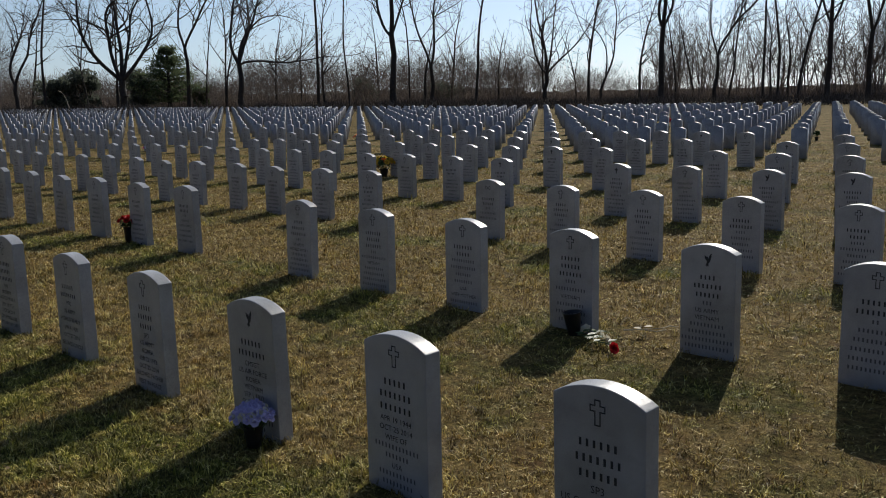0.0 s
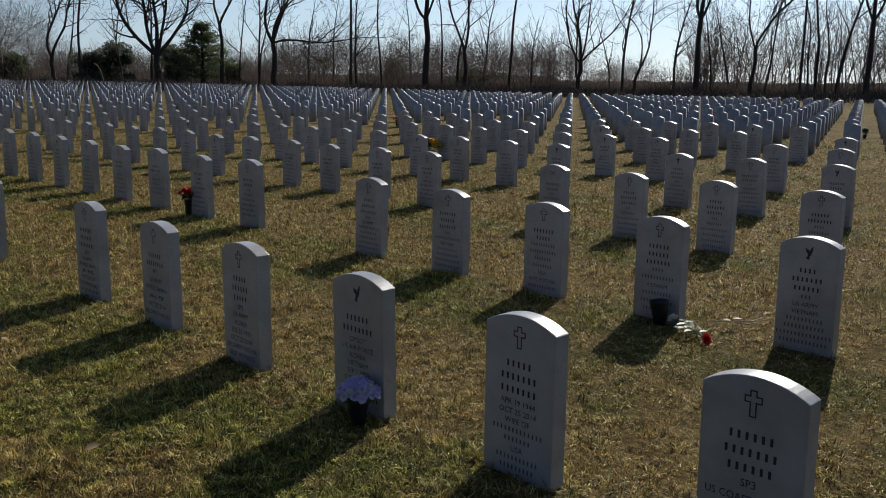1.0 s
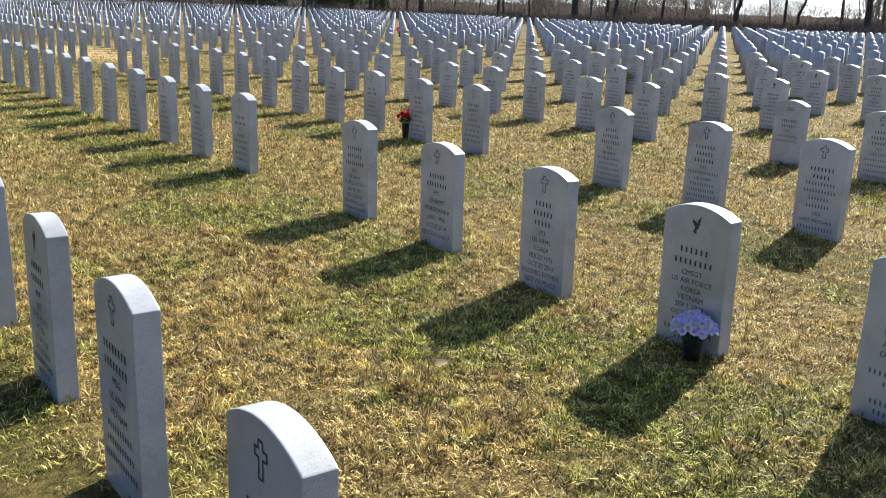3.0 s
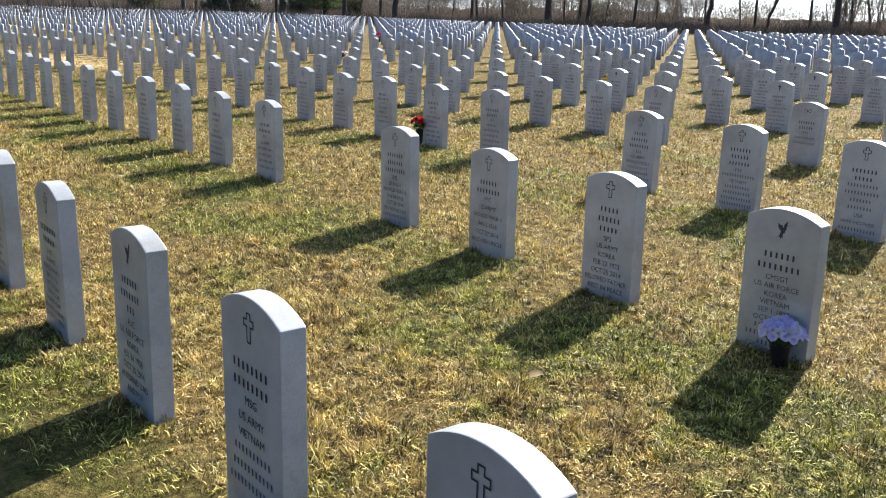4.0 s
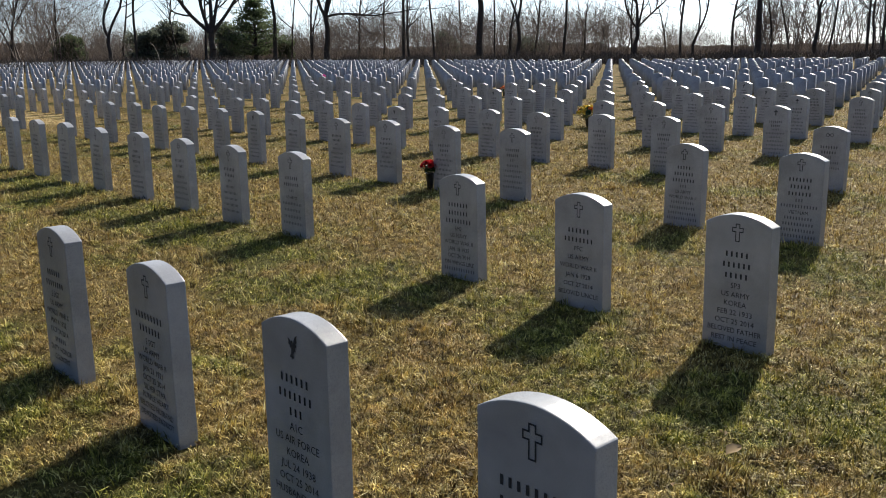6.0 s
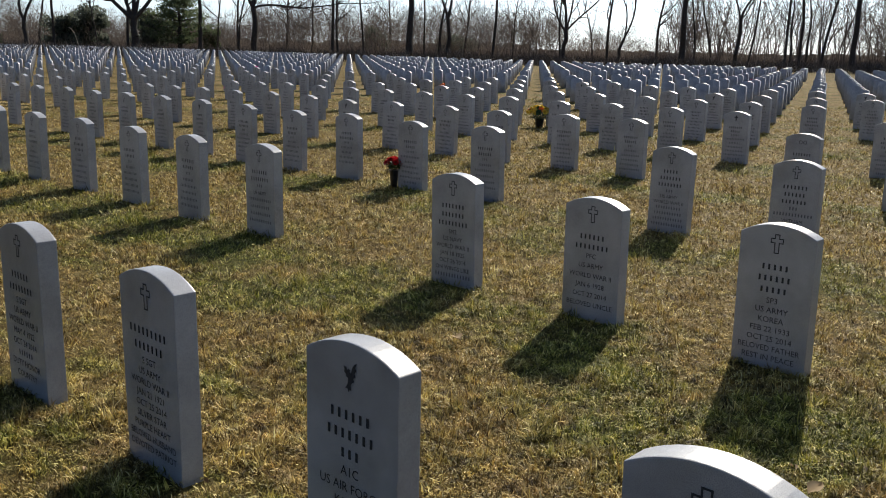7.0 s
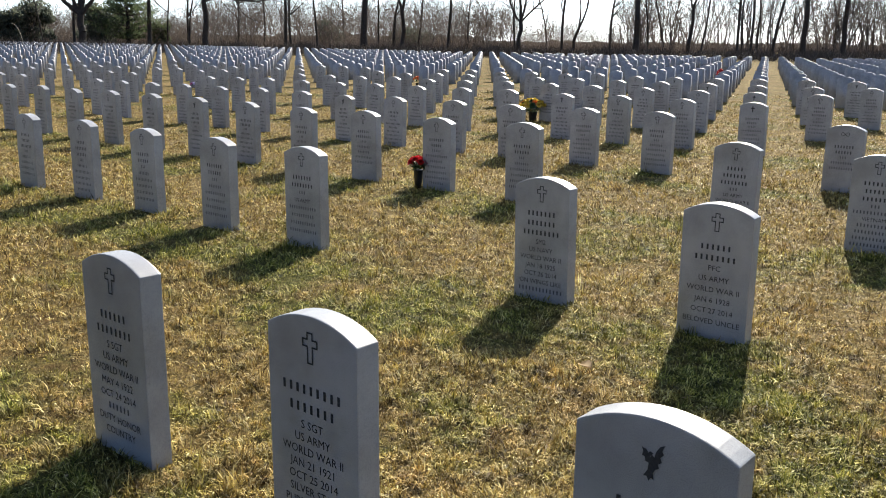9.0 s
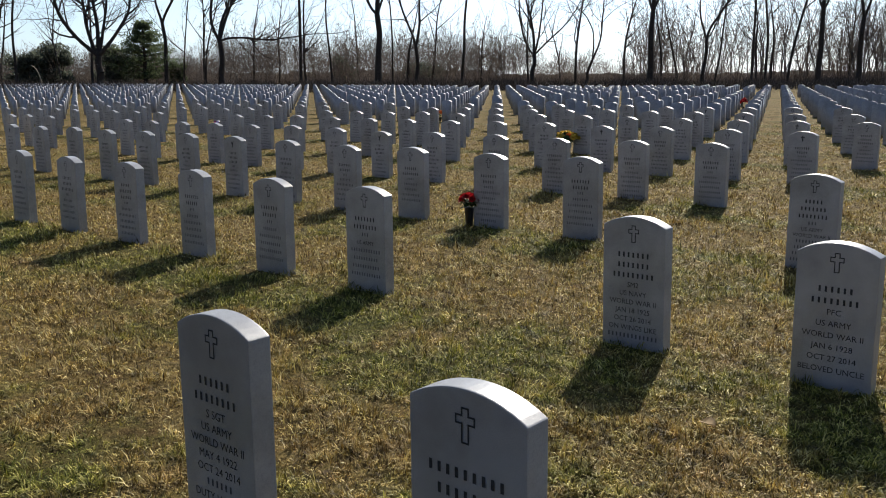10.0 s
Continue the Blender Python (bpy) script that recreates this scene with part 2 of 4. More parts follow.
# ---- headstones ----
SX, SY = 0.9144, 2.438                # spacing along a row, and from row to row
W, T, SHOULDER, APEX = 0.331, 0.075, 0.603, 0.649
COLUMNS = [float(c) for c in range(-6, 4)] + [c + k for c in (5.0, 20.0, 34.0, 49.0, 63.0, 78.0, 92.0) for k in range(13)]   # plots along a row, with paths between blocks of thirteen


def lie(x, y):
    """The lawn's slight fall towards -x, its rise beyond that and towards the wood; level near the walk."""
    x, y = np.asarray(x, float), np.asarray(y, float)
    bank = 0.0075 * np.clip(-45.0 - x, 0.0, 90.0) * np.clip((60.0 - y) / 40.0, 0.3, 1.0)
    return bank - np.minimum(0.1, 0.0035 * np.maximum(0.0, -5.0 - x)) + 0.0042 * np.clip(y - 12.0, 0.0, 30.0)


# ---- ground ----
def ground_sheet():
    """One sheet: fine near the graves with a slight roll, wide squares to the horizon."""
    xs = np.concatenate([[-2500, -900, -300, -160], np.arange(-120, 20.1, 1.0), [60, 200, 700, 2500]])
    ys = np.concatenate([[-2500, -700, -200, -60, -20], np.arange(-8, 90.1, 1.0), [140, 300, 900, 2500]])
    verts = [(x, y, float(lie(x, y)) + 0.008 * noise.noise((x * 0.35, y * 0.35, 0)) if -110 < x < 20 and -8 < y < 60 else float(lie(x, y))) for y in ys for x in xs]
    w = len(xs)
    faces = [(r * w + c, r * w + c + 1, (r + 1) * w + c + 1, (r + 1) * w + c) for r in range(len(ys) - 1) for c in range(w - 1)]
    return tagged(new("ground", mesh_of("ground", verts, faces, TURF, True)), "dormant winter turf in straw and green", "lawn", "", "structure")


ground_sheet()

# ---- headstone meshes ----
def stone_bmesh(steps, bevel):
    """A slab with an arched top, front face in the plane y = 0, foot sunk in the ground."""
    bm = bmesh.new()
    rise = APEX - SHOULDER
    rad = (W * W / 4 + rise * rise) / (2 * rise)
    half = math.asin(W / 2 / rad)
    line = [(-W / 2, -0.12), (W / 2, -0.12)]
    for k in range(steps + 1):
        a = half - 2 * half * k / steps
        line.append((rad * math.sin(a), APEX - rad + rad * math.cos(a)))
    front = [bm.verts.new((x, 0, z)) for x, z in line]
    back = [bm.verts.new((x, T, z)) for x, z in line]
    bm.faces.new(front)
    bm.faces.new(back[::-1])
    n = len(line)
    for k in range(n):
        bm.faces.new((front[k], back[k], back[(k + 1) % n], front[(k + 1) % n]))
    bmesh.ops.recalc_face_normals(bm, faces=bm.faces)
    if bevel:
        sharp = [e for e in bm.edges if e.calc_face_angle(0) > 0.5]
        bmesh.ops.bevel(bm, geom=sharp, offset=bevel, segments=2, affect="EDGES", profile=0.6)
    return bm


def flat_shape(polys):
    """Flat painted shapes just proud of the front face; each a list of x, z corners."""
    verts, faces = [], []
    for poly in polys:
        faces.append(tuple(range(len(verts), len(verts) + len(poly))))
        verts += [(x, -0.0015, z) for x, z in poly]
    return verts, faces


def cross_outline(cz, h, w, arm, t):
    """A Latin cross: its middle, height, width, the height of its arm's middle, and the width of the bars."""
    x0, x1, z0 = w / 2, t / 2, h / 2
    return [(x, cz + z) for x, z in ((-x1, z0), (x1, z0), (x1, arm + x1), (x0, arm + x1), (x0, arm - x1), (x1, arm - x1), (x1, -z0), (-x1, -z0), (-x1, arm - x1), (-x0, arm - x1), (-x0, arm + x1), (-x1, arm + x1))]


def emblem_polys(kind):
    z = 0.566
    if kind == "cross":
        out = cross_outline(z, 0.084, 0.057, 0.013, 0.023)
        ins = cross_outline(z, 0.075, 0.048, 0.013, 0.014)
        return [[out[k], out[(k + 1) % 12], ins[(k + 1) % 12], ins[k]] for k in range(12)]
    if kind == "solid cross":
        return [cross_outline(z, 0.068, 0.046, 0.011, 0.014)]
    if kind == "bird":
        return [[(-0.007, z - 0.022), (0.002, z - 0.028), (0.01, z - 0.012), (0.007, z + 0.006), (0.0, z + 0.012), (-0.005, z + 0.002)],
                [(0.007, z - 0.016), (0.016, z - 0.012), (0.013, z - 0.004), (0.021, z + 0.002), (0.017, z + 0.01), (0.024, z + 0.018), (0.02, z + 0.024), (0.026, z + 0.037), (0.016, z + 0.032), (0.008, z + 0.02), (0.004, z + 0.004)],
                [(-0.004, z - 0.006), (0.0, z + 0.004), (-0.006, z + 0.012), (-0.012, z + 0.02), (-0.022, z + 0.023), (-0.018, z + 0.014), (-0.02, z + 0.006), (-0.014, z + 0.004), (-0.013, z - 0.004)],
                [(-0.007, z - 0.02), (-0.016, z - 0.034), (-0.008, z - 0.033), (-0.004, z - 0.042), (0.001, z - 0.034), (0.007, z - 0.038), (0.004, z - 0.024)],
                [(-0.003, z + 0.008), (-0.008, z + 0.013), (-0.004, z + 0.018), (0.003, z + 0.015)]]
    if kind == "loop":
        pts = []
        for k in range(25):
            a = 2 * math.pi * k / 24
            pts.append((0.034 * math.sin(a), z + 0.016 * math.sin(2 * a)))
        polys = []
        for p, q in zip(pts, pts[1:]):
            dx, dz = q[0] - p[0], q[1] - p[1]
            s = 0.0024 / max(1e-6, math.hypot(dx, dz))
            polys.append([(p[0] - dz * s, p[1] + dx * s), (q[0] - dz * s, q[1] + dx * s), (q[0] + dz * s, q[1] - dx * s), (p[0] + dz * s, p[1] - dx * s)])
        return polys
    return []


def text_polys(words, height, width, z):
    """The outlines of one line of lettering in the built-in font, as mesh points and faces."""
    cu = bpy.data.curves.new("line", "FONT")
    cu.body, cu.align_x, cu.resolution_u = words, "CENTER", 2
    ob = bpy.data.objects.new("line", cu)
    me = bpy.data.meshes.new_from_object(ob)
    co = np.array([v.co[:] for v in me.vertices])
    faces = [tuple(p.vertices) for p in me.polygons]
    k = height / 0.73
    wide = (co[:, 0].max() - co[:, 0].min()) * k
    kx = k * min(1.0, width / wide)
    verts = [(x * kx, -0.0015, z + y * k) for x, y, _ in co]
    bpy.data.objects.remove(ob)
    bpy.data.curves.remove(cu)
    bpy.data.meshes.remove(me)
    return verts, faces


LINES = {}


def line_mesh(content, height):
    """One engraved line about its own middle: words in the font, or a plain bar for each letter. Alike lines share a mesh."""
    key = (content, round(height, 4))
    if key not in LINES:
        if isinstance(content, int):
            pitch, half, tall = height * 0.82, height * (0.15 if height > 0.03 else 0.16), height * 0.4
            at = [pitch * (k - (content - 1) / 2) for k in range(content)]
            LINES[key] = mesh_of("engraved_line", *flat_shape([[(x - half, -tall), (x + half, -tall), (x + half, tall), (x - half, tall)] for x in at]), PAINT if height > 0.03 else FADED)
        else:
            LINES[key] = mesh_of("engraved_line", *text_polys(content, height, 0.275, -height / 2), PAINT)
    return LINES[key]


def inscribe(ob, names, lines):
    """Puts every line on the stone as a part: the upper ones larger, the lower ones spread down the face."""
    z = 0.452 if len(names) < 3 else 0.464
    for n in names:
        part("name_bar", line_mesh(n, 0.031), ob, at=pose(0, 0, z))
        z -= 0.05
    step = min(0.05, (z + 0.004 - 0.062) / max(1, len(lines) - 1))
    z += 0.004
    cap = round(min(0.026, step * 0.64), 3)
    for line in lines:
        part("inscription_line", line_mesh(line, cap), ob, at=pose(0, 0, z))
        z -= step


NEAR_STONE = from_bmesh("headstone", stone_bmesh(14, 0.004), STONE)
EMBLEMS = {kind: mesh_of("emblem", *flat_shape(emblem_polys(kind)), PAINT) for kind in ("cross", "solid cross", "bird", "loop")}
LABELS = {"cross": "pale grey arched headstone with engraved outline cross", "solid cross": "pale grey arched headstone with small solid cross",
          "bird": "pale grey arched headstone with engraved bird emblem", "loop": "pale grey arched headstone with looped infinity emblem"}
# What is cut on the stones that stand near: emblem, lengths of the upper lines, lower lines.
CUT = {
    (-1, 0): ("cross", (6, 7), (3, "US ARMY", "KOREA", 10, 11, 12)),
    (0, 0): ("cross", (8, 8), ("MSG", "US ARMY", "VIETNAM", 10, 11, 13)),
    (1, 0): ("bird", (6, 7, 3), ("A1C", "US AIR FORCE", "KOREA", "JUL 24 1938", "OCT 25 2014", "HUSBAND DAD", "AND POP")),
    (2, 0): ("cross", (9, 7), ("S SGT", "US ARMY", "WORLD WAR II", "JAN 21 1921", "OCT 25 2014", "SILVER STAR", "PURPLE HEART", "BELOVED HUSBAND", "DEVOTED PATRIOT")),
    (3, 0): ("cross", (6, 8), ("S SGT", "US ARMY", "WORLD WAR II", "MAY 4 1922", "OCT 24 2014", 6, "DUTY HONOR", "COUNTRY")),
    (-2, 1): ("cross", (6, 7, 6), ("SP3", "US COAST GUARD", 9, 10, 11)),
    (-1, 1): ("cross", (5, 7, 7), ("APR 19 1944", "OCT 25 2014", "WIFE OF", 13, 7, "USA", 11, 9)),
    (0, 1): ("bird", (6, 8), ("CMSGT", "US AIR FORCE", "KOREA", "VIETNAM", "SEP 1 1933", "OCT 24 2014", 9, 13, 7)),
    (1, 1): ("cross", (5, 6, 5), ("SP3", "US ARMY", "KOREA", "FEB 22 1933", "OCT 25 2014", "BELOVED FATHER", "REST IN PEACE")),
    (2, 1): ("cross", (6, 8), ("PFC", "US ARMY", "WORLD WAR II", "JAN 6 1928", "OCT 27 2014", "BELOVED UNCLE")),
    (3, 1): ("cross", (7, 7, 9), ("SM2", "US NAVY", "WORLD WAR II", "JAN 18 1925", "OCT 26 2014", "ON WINGS LIKE", 13)),
    (5, 1): ("cross", (7, 8), (3, "US ARMY", 12, 10, 11, 12)),
    (-2, 2): ("cross", (6, 8), (2, 8, 10, 11, 12, 12)),
    (-1, 2): ("bird", (4, 7, 6), (3, "US ARMY", "VIETNAM", 10, 11, 15, 13)),
    (0, 2): ("cross", (6, 6, 7), (4, 11, "VIETNAM", 10, 11, 9)),
    (1, 2): ("cross", (7, 5), (10, 11, 7, 8, "USA", "WIFE MOTHER", 12)),
    (2, 2): ("cross", (7, 6, 7), (3, 13, "VIETNAM", 10, 11, 12, 13)),
    (3, 2): ("cross", (5, 7, 8), (3, "US ARMY", "WORLD WAR II", 10, 11, 12, 13)),
    (3, 3): ("loop", (7, 6), (3, 10, 11)),
}
# How far single stones stand off the grid: along, across, up, and their lean and turn in degrees.
OFF = {(-2, 1): (-0.005, -0.021, 0.001, 0.2, -0.6, 0.5), (-1, 0): (0.016, 0.006, -0.013, -0.3, -0.5, -0.1), (-1, 1): (0.010, -0.012, -0.000, 0.3, 0.3, 0.0), (-1, 2): (0.016, -0.001, 0.006, 0.3, -0.4, 0.2),
       (0, 0): (-0.005, 0.012, 0.005, -0.2, -0.3, 0.7), (0, 1): (0.016, -0.007, -0.003, 0.8, -0.5, 1.3), (0, 2): (0.004, -0.007, 0.008, -0.0, -0.2, -0.2), (1, 0): (-0.009, 0.017, -0.005, -0.4, -0.3, 0.5),
       (1, 1): (0.004, -0.012, 0.001, 0.2, -0.6, -0.5), (2, 0): (-0.015, 0.007, 0.003, 0.3, 0.0, -0.5), (2, 1): (-0.013, 0.009, -0.010, 0.4, -0.2, 0.2), (3, 0): (0.007, -0.010, 0.015, -0.1, -0.4, 0.2),
       (3, 1): (-0.019, 0.007, 0.005, 0.0, -1.0, 0.1), (5, 1): (-0.008, 0.006, 0.006, 0.1, -0.2, 0.6), (6, 1): (0.016, -0.010, -0.003, 0.1, 0.2, -0.1)}


NUDGE = {(6, 2): (-0.03, 0.01), (6, 3): (0.03, 0.02), (6, 5): (-0.03, -0.01), (7, 3): (-0.03, 0.01), (14, 3): (-0.01, -0.03), (1, 2): (0.02, -0.02),
         (1, 4): (0.02, 0.01), (2, 2): (0.01, -0.02), (3, 2): (-0.02, -0.01), (3, 4): (-0.02, -0.01), (5, 2): (-0.02, 0.02), (5, 3): (-0.01, 0.02),
         (5, 4): (0.01, -0.02), (5, 5): (-0.00, -0.02), (6, 4): (-0.02, 0.02), (7, 1): (0.00, 0.02), (7, 2): (-0.02, -0.00), (8, 1): (0.00, 0.02),
         (8, 3): (0.01, 0.02), (11, 3): (0.02, -0.00), (13, 3): (-0.01, -0.02), (15, 3): (-0.01, -0.02)}


def first_column(j):
    return (-1, -2, -4)[min(j, 2)]


def last_column(j):
    return 104


def stands(i, j):
    return first_column(j) <= i <= last_column(j)


def is_near(i, j):
    return j <= 7 and i <= (16 if j == 0 else 38 - 1.0 * j)


ROWS_DEEP = 22
rng = random.Random(11)
bar_sets = [((7, 6), (3, 7, 11, 10, 11, 12)), ((6, 8), (4, 8, 7, 10, 11)), ((5, 7, 6), (3, 7, 12, 10, 11, 9)), ((7, 5), (5, 12, 7, 10, 11, 13, 8)),
            ((6, 6, 8), (3, 7, 10, 11, 12)), ((8, 7), (3, 8, 12, 10, 11, 9, 13))]


def headstone(i, j, m):
    if (i, j) in CUT:
        kind, names, lines = CUT[(i, j)]
    else:
        kind = rng.choices(("cross", "solid cross", "bird"), (10, 1.2, 1))[0]
        names, lines = rng.choice(bar_sets)
    ob = tagged(new("headstone", NEAR_STONE), LABELS[kind], "headstone", "rows of headstones")
    ob.matrix_basis = m
    part("emblem", EMBLEMS[kind], ob, "dark engraved emblem")
    inscribe(ob, names, lines)
    return ob


far_bm = stone_bmesh(6, 0)
far_bm.verts.index_update()
fv = np.array([v.co[:] for v in far_bm.verts])
ff = [[v.index for v in f.verts] for f in far_bm.faces]
far_bm.free()
far_verts, far_loops, far_sizes = [], [], []
# How each row is set out: its shift along and across, its height, and what is added to these from one plot to the next.
ROW = ((-0.002, 0.008, 0.0005, -0.0085, 0.0006), (0.012, -0.028, -0.0175, -0.0144, 0.0034), (0.016, -0.080, -0.0072, -0.0092, 0.0026), (-0.003, -0.114, -0.0237, -0.0089, 0.0004), (0.044, -0.231, -0.0082, -0.0034, 0.0000), (0.070, -0.322, 0.0022, -0.0034, -0.0006))


def plot(i, j):
    """Where a stone of plot i in row j stands."""
    dx, dy, dz, wide, rise = ROW[min(j, 5)]
    near = min(i, 16)
    x = -SX * i + dx + wide * near - 0.002 * (i - near)
    y = SY * j + dy - 0.053 * max(0, j - 5)
    return x, y, dz + rise * min(i, 12) + float(lie(x, y))


for j in range(ROWS_DEEP):
    for i in COLUMNS:
        if not stands(i, j):
            continue
        chance = (*NUDGE.get((i, j), (rng.gauss(0, 0.012), rng.gauss(0, 0.012))), rng.gauss(0, 0.008), rng.gauss(0, 0.5), rng.gauss(0, 0.5), rng.gauss(0, 0.8))
        dx, dy, dz, rx, ry, rz = OFF.get((i, j), chance)
        x, y, z = plot(i, j)
        m = pose(x + dx, y + dy, z + dz, rx, ry, rz)
        if is_near(i, j):
            headstone(i, j, m)
        else:
            mm = np.array(m)
            base = sum(len(v) for v in far_verts)
            far_verts.append(fv @ mm[:3, :3].T + mm[:3, 3])
            for f in ff:
                far_loops += [base + k for k in f]
                far_sizes.append(len(f))
tagged(new("distant_headstones", mesh_arrays("distant_headstones", np.concatenate(far_verts), far_loops, far_sizes, STONE)),
       "far rows of pale grey arched headstones", "headstones", "", "stuff")


# ---- grass ----
def grass(count, near, far, seed):
    """Matted tufts of fine blades thrown over the lawn, thick by the walk and thinner away from it; each blade is folded at its widest."""
    g = np.random.default_rng(seed)
    per = 9
    tufts = count // per
    s = g.random(tufts)
    d = near * (far / near) ** g.random(tufts)
    a = np.radians(g.uniform(10, 84, tufts))
    tx = 3.6 - 4.4 * s - d * np.sin(a)
    ty = 0.2 - 1.6 * s + d * np.cos(a)
    keep = ty > -1.0
    tx, ty, d = tx[keep], ty[keep], d[keep]
    size = np.clip(d / 5, 1, 1.9)
    tall = g.uniform(0.02, 0.041, len(tx)) * np.clip(size, 1, 1.3)
    patch = np.array([noise.noise((a * 10, b * 10, 0)) + 0.6 * noise.noise((a * 3.1, b * 3.1, 5)) for a, b in zip(tx.tolist(), ty.tolist())])
    tall *= np.clip(1.0 + 1.4 * patch, 0.4, 1.8)
    comb = g.uniform(0, 2 * math.pi, len(tx))
    droop = g.uniform(0.7, 1.4, len(tx)) - 0.2 * np.clip(patch, -0.5, 0.8)
    rep = lambda v: np.repeat(v, per)
    n = len(tx) * per
    spread_out = rep(0.018 * size)
    x, y = rep(tx) + g.normal(0, 1, n) * spread_out, rep(ty) + g.normal(0, 1, n) * spread_out
    length = rep(tall) * g.uniform(0.55, 1.35, n)
    width = g.uniform(0.0013, 0.0031, n) * rep(size)
    yaw = rep(comb) + g.normal(0, 1.2, n)
    bend = np.clip(rep(droop) + g.normal(0, 0.3, n), 0.15, 1.5)
    ux, uy = np.cos(yaw), np.sin(yaw)
    turn = g.normal(0, 0.5, n)
    px, py = -np.sin(yaw + turn) * width, np.cos(yaw + turn) * width
    slope = lie(x, y)
    spine = []
    for frac in (0.0, 0.45, 1.0):
        lean = bend * (0.3 + 0.8 * frac)
        out, up = length * frac * np.sin(lean), length * frac * np.cos(lean)
        spine.append((x + ux * out, y + uy * out, slope + np.maximum(up, -0.002) + 0.004 * frac - 0.003))
    (ax, ay, az), (mx, my, mz), (ex, ey, ez) = spine
    verts = np.stack([np.stack(v, 1) for v in ((ax, ay, az), (mx - px, my - py, mz), (mx + px, my + py, mz), (ex, ey, ez))], 1).reshape(-1, 3)
    base = np.arange(n)[:, None] * 4
    loops = np.concatenate([base + [[0, 2, 1]], base + [[1, 2, 3]]], 1).reshape(-1)
    return mesh_arrays("grass", verts, loops, np.full(2 * n, 3), BLADE)


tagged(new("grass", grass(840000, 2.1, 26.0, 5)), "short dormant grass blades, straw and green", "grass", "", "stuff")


# ---- woods ----
def grow(g, p, d, length, r, depth, out, up=0.05, bend=0.11, start=0.2, dense=1.0):
    """One crooked limb and its branches, as tapered pieces (start, end, radius, radius, depth)."""
    p, d = np.array(p, float), np.array(d, float)
    d /= np.linalg.norm(d)
    n = max(2, min(16, int(math.ceil(length / (0.62 if depth > 1 else 0.4)))))
    turn = g.normal(size=3) * bend
    for k in range(n):
        q = p + d * length / n * g.uniform(0.8, 1.2)
        r0, r1 = r * (1 - 0.82 * k / n), r * (1 - 0.82 * (k + 1) / n)
        out.append((p.copy(), q.copy(), r0, r1, depth))
        p = q
        f = (k + 1) / n
        if depth > 0 and f > start:
            for _ in range(int(g.random() < 0.8 * dense) + int(g.random() < 0.35 * dense)):
                side = g.normal(size=3)
                side -= d * (side @ d)
                side /= np.linalg.norm(side) + 1e-9
                a = g.uniform(0.4, 1.1)
                long = length * (1.1 - 0.6 * f) * g.uniform(0.22, 0.5)
                if depth > 2 and g.random() < 0.25:
                    long *= 1.5
                grow(g, p, d * math.cos(a) + side * math.sin(a), long, max(r1, 0.3 * r) * g.uniform(0.4, 0.68), depth - 1, out, up, bend * 1.3, 0.15, dense)
        turn = 0.55 * turn + g.normal(size=3) * bend
        d = d + turn + np.array([0, 0, up])
        d /= np.linalg.norm(d)
    return p


def split_pieces(pieces, base):
    """Limbs thick enough to be round, and twigs, both seen from the tree's foot."""
    shift = [(a - base, b - base, max(ra, 0.01), max(rb, 0.007), dep) for a, b, ra, rb, dep in pieces]
    return [s[:4] for s in shift if s[4] >= 2], [s[:4] for s in shift if s[4] == 1], [s[:4] for s in shift if s[4] < 1]


ACROSS, AHEAD = np.array([0.731, 0.682, 0.0]), np.array([-0.682, 0.731, 0.0])


AFAR = 1.54                           # the wood's edge lies about 120 m off: its plan is drawn at 78 m and spread by this
SPREAD = Matrix.Translation((3.4, 0, 0)) @ Matrix.Scale(AFAR, 4) @ Matrix.Translation((-3.4, 0, 0))


def spread(me, about_foot=True):
    """Brings a mesh of the wood to its true size, about its own foot or about the plan's middle."""
    me.transform(Matrix.Scale(AFAR, 4) if about_foot else SPREAD)
    return me


def spot(bearing, far):
    b = radians(bearing + 0.68)
    x, y = 3.4 - far * math.sin(b), far * math.cos(b)
    return np.array([x, y, float(lie(3.4 + (x - 3.4) * AFAR, y * AFAR)) / AFAR - 0.03])


def bare_tree(bearing, far, height, girth, limbs=(), fork=0.0, lean=0.0, seed=0, kids=2, label="tall bare deciduous tree at the wood's edge"):
    """A leafless tree: trunk up to a fork, given or chance limbs, and fine twigs."""
    g = np.random.default_rng(seed + 7)
    base = spot(bearing, far)
    girth *= 0.66 if limbs else 0.5
    pieces = []
    up = np.array([0, 0, 1.0]) + ACROSS * lean
    if limbs:
        p = base.copy()
        for k in range(4):
            q = base + up * fork * (k + 1) / 4 + (ACROSS * g.normal() + AHEAD * g.normal()) * 0.07
            pieces.append((p, q, girth * (1.45, 1.12, 1.03, 0.97)[k], girth * (1.12, 1.03, 0.97, 0.95)[k], 9))
            p = q
        for across, ahead, rise, share, length in limbs:
            grow(g, p, ACROSS * across + AHEAD * ahead + np.array([0, 0, rise]), length * 1.15, girth * share, 3, pieces, 0.07, 0.1, 0.15, 1.0 if kids > 1 else 0.8)
    else:
        grow(g, base, up, height, girth * 1.1, 3, pieces, 0.05, 0.035, 0.22 if kids > 1 else 0.4, 0.8)
    root = tagged(new("bare_tree", None), label, "tree", "bare trees along the field's edge")
    root.location = SPREAD @ Vector(base)
    wood, branch, twig = split_pieces(pieces, base)
    part("trunk", spread(tube_mesh("trunk", wood, 6, BARK)), root)
    part("crown", spread(wood_mesh("crown", branch, twig, TWIG)), root, "fine bare twigs")
    return root


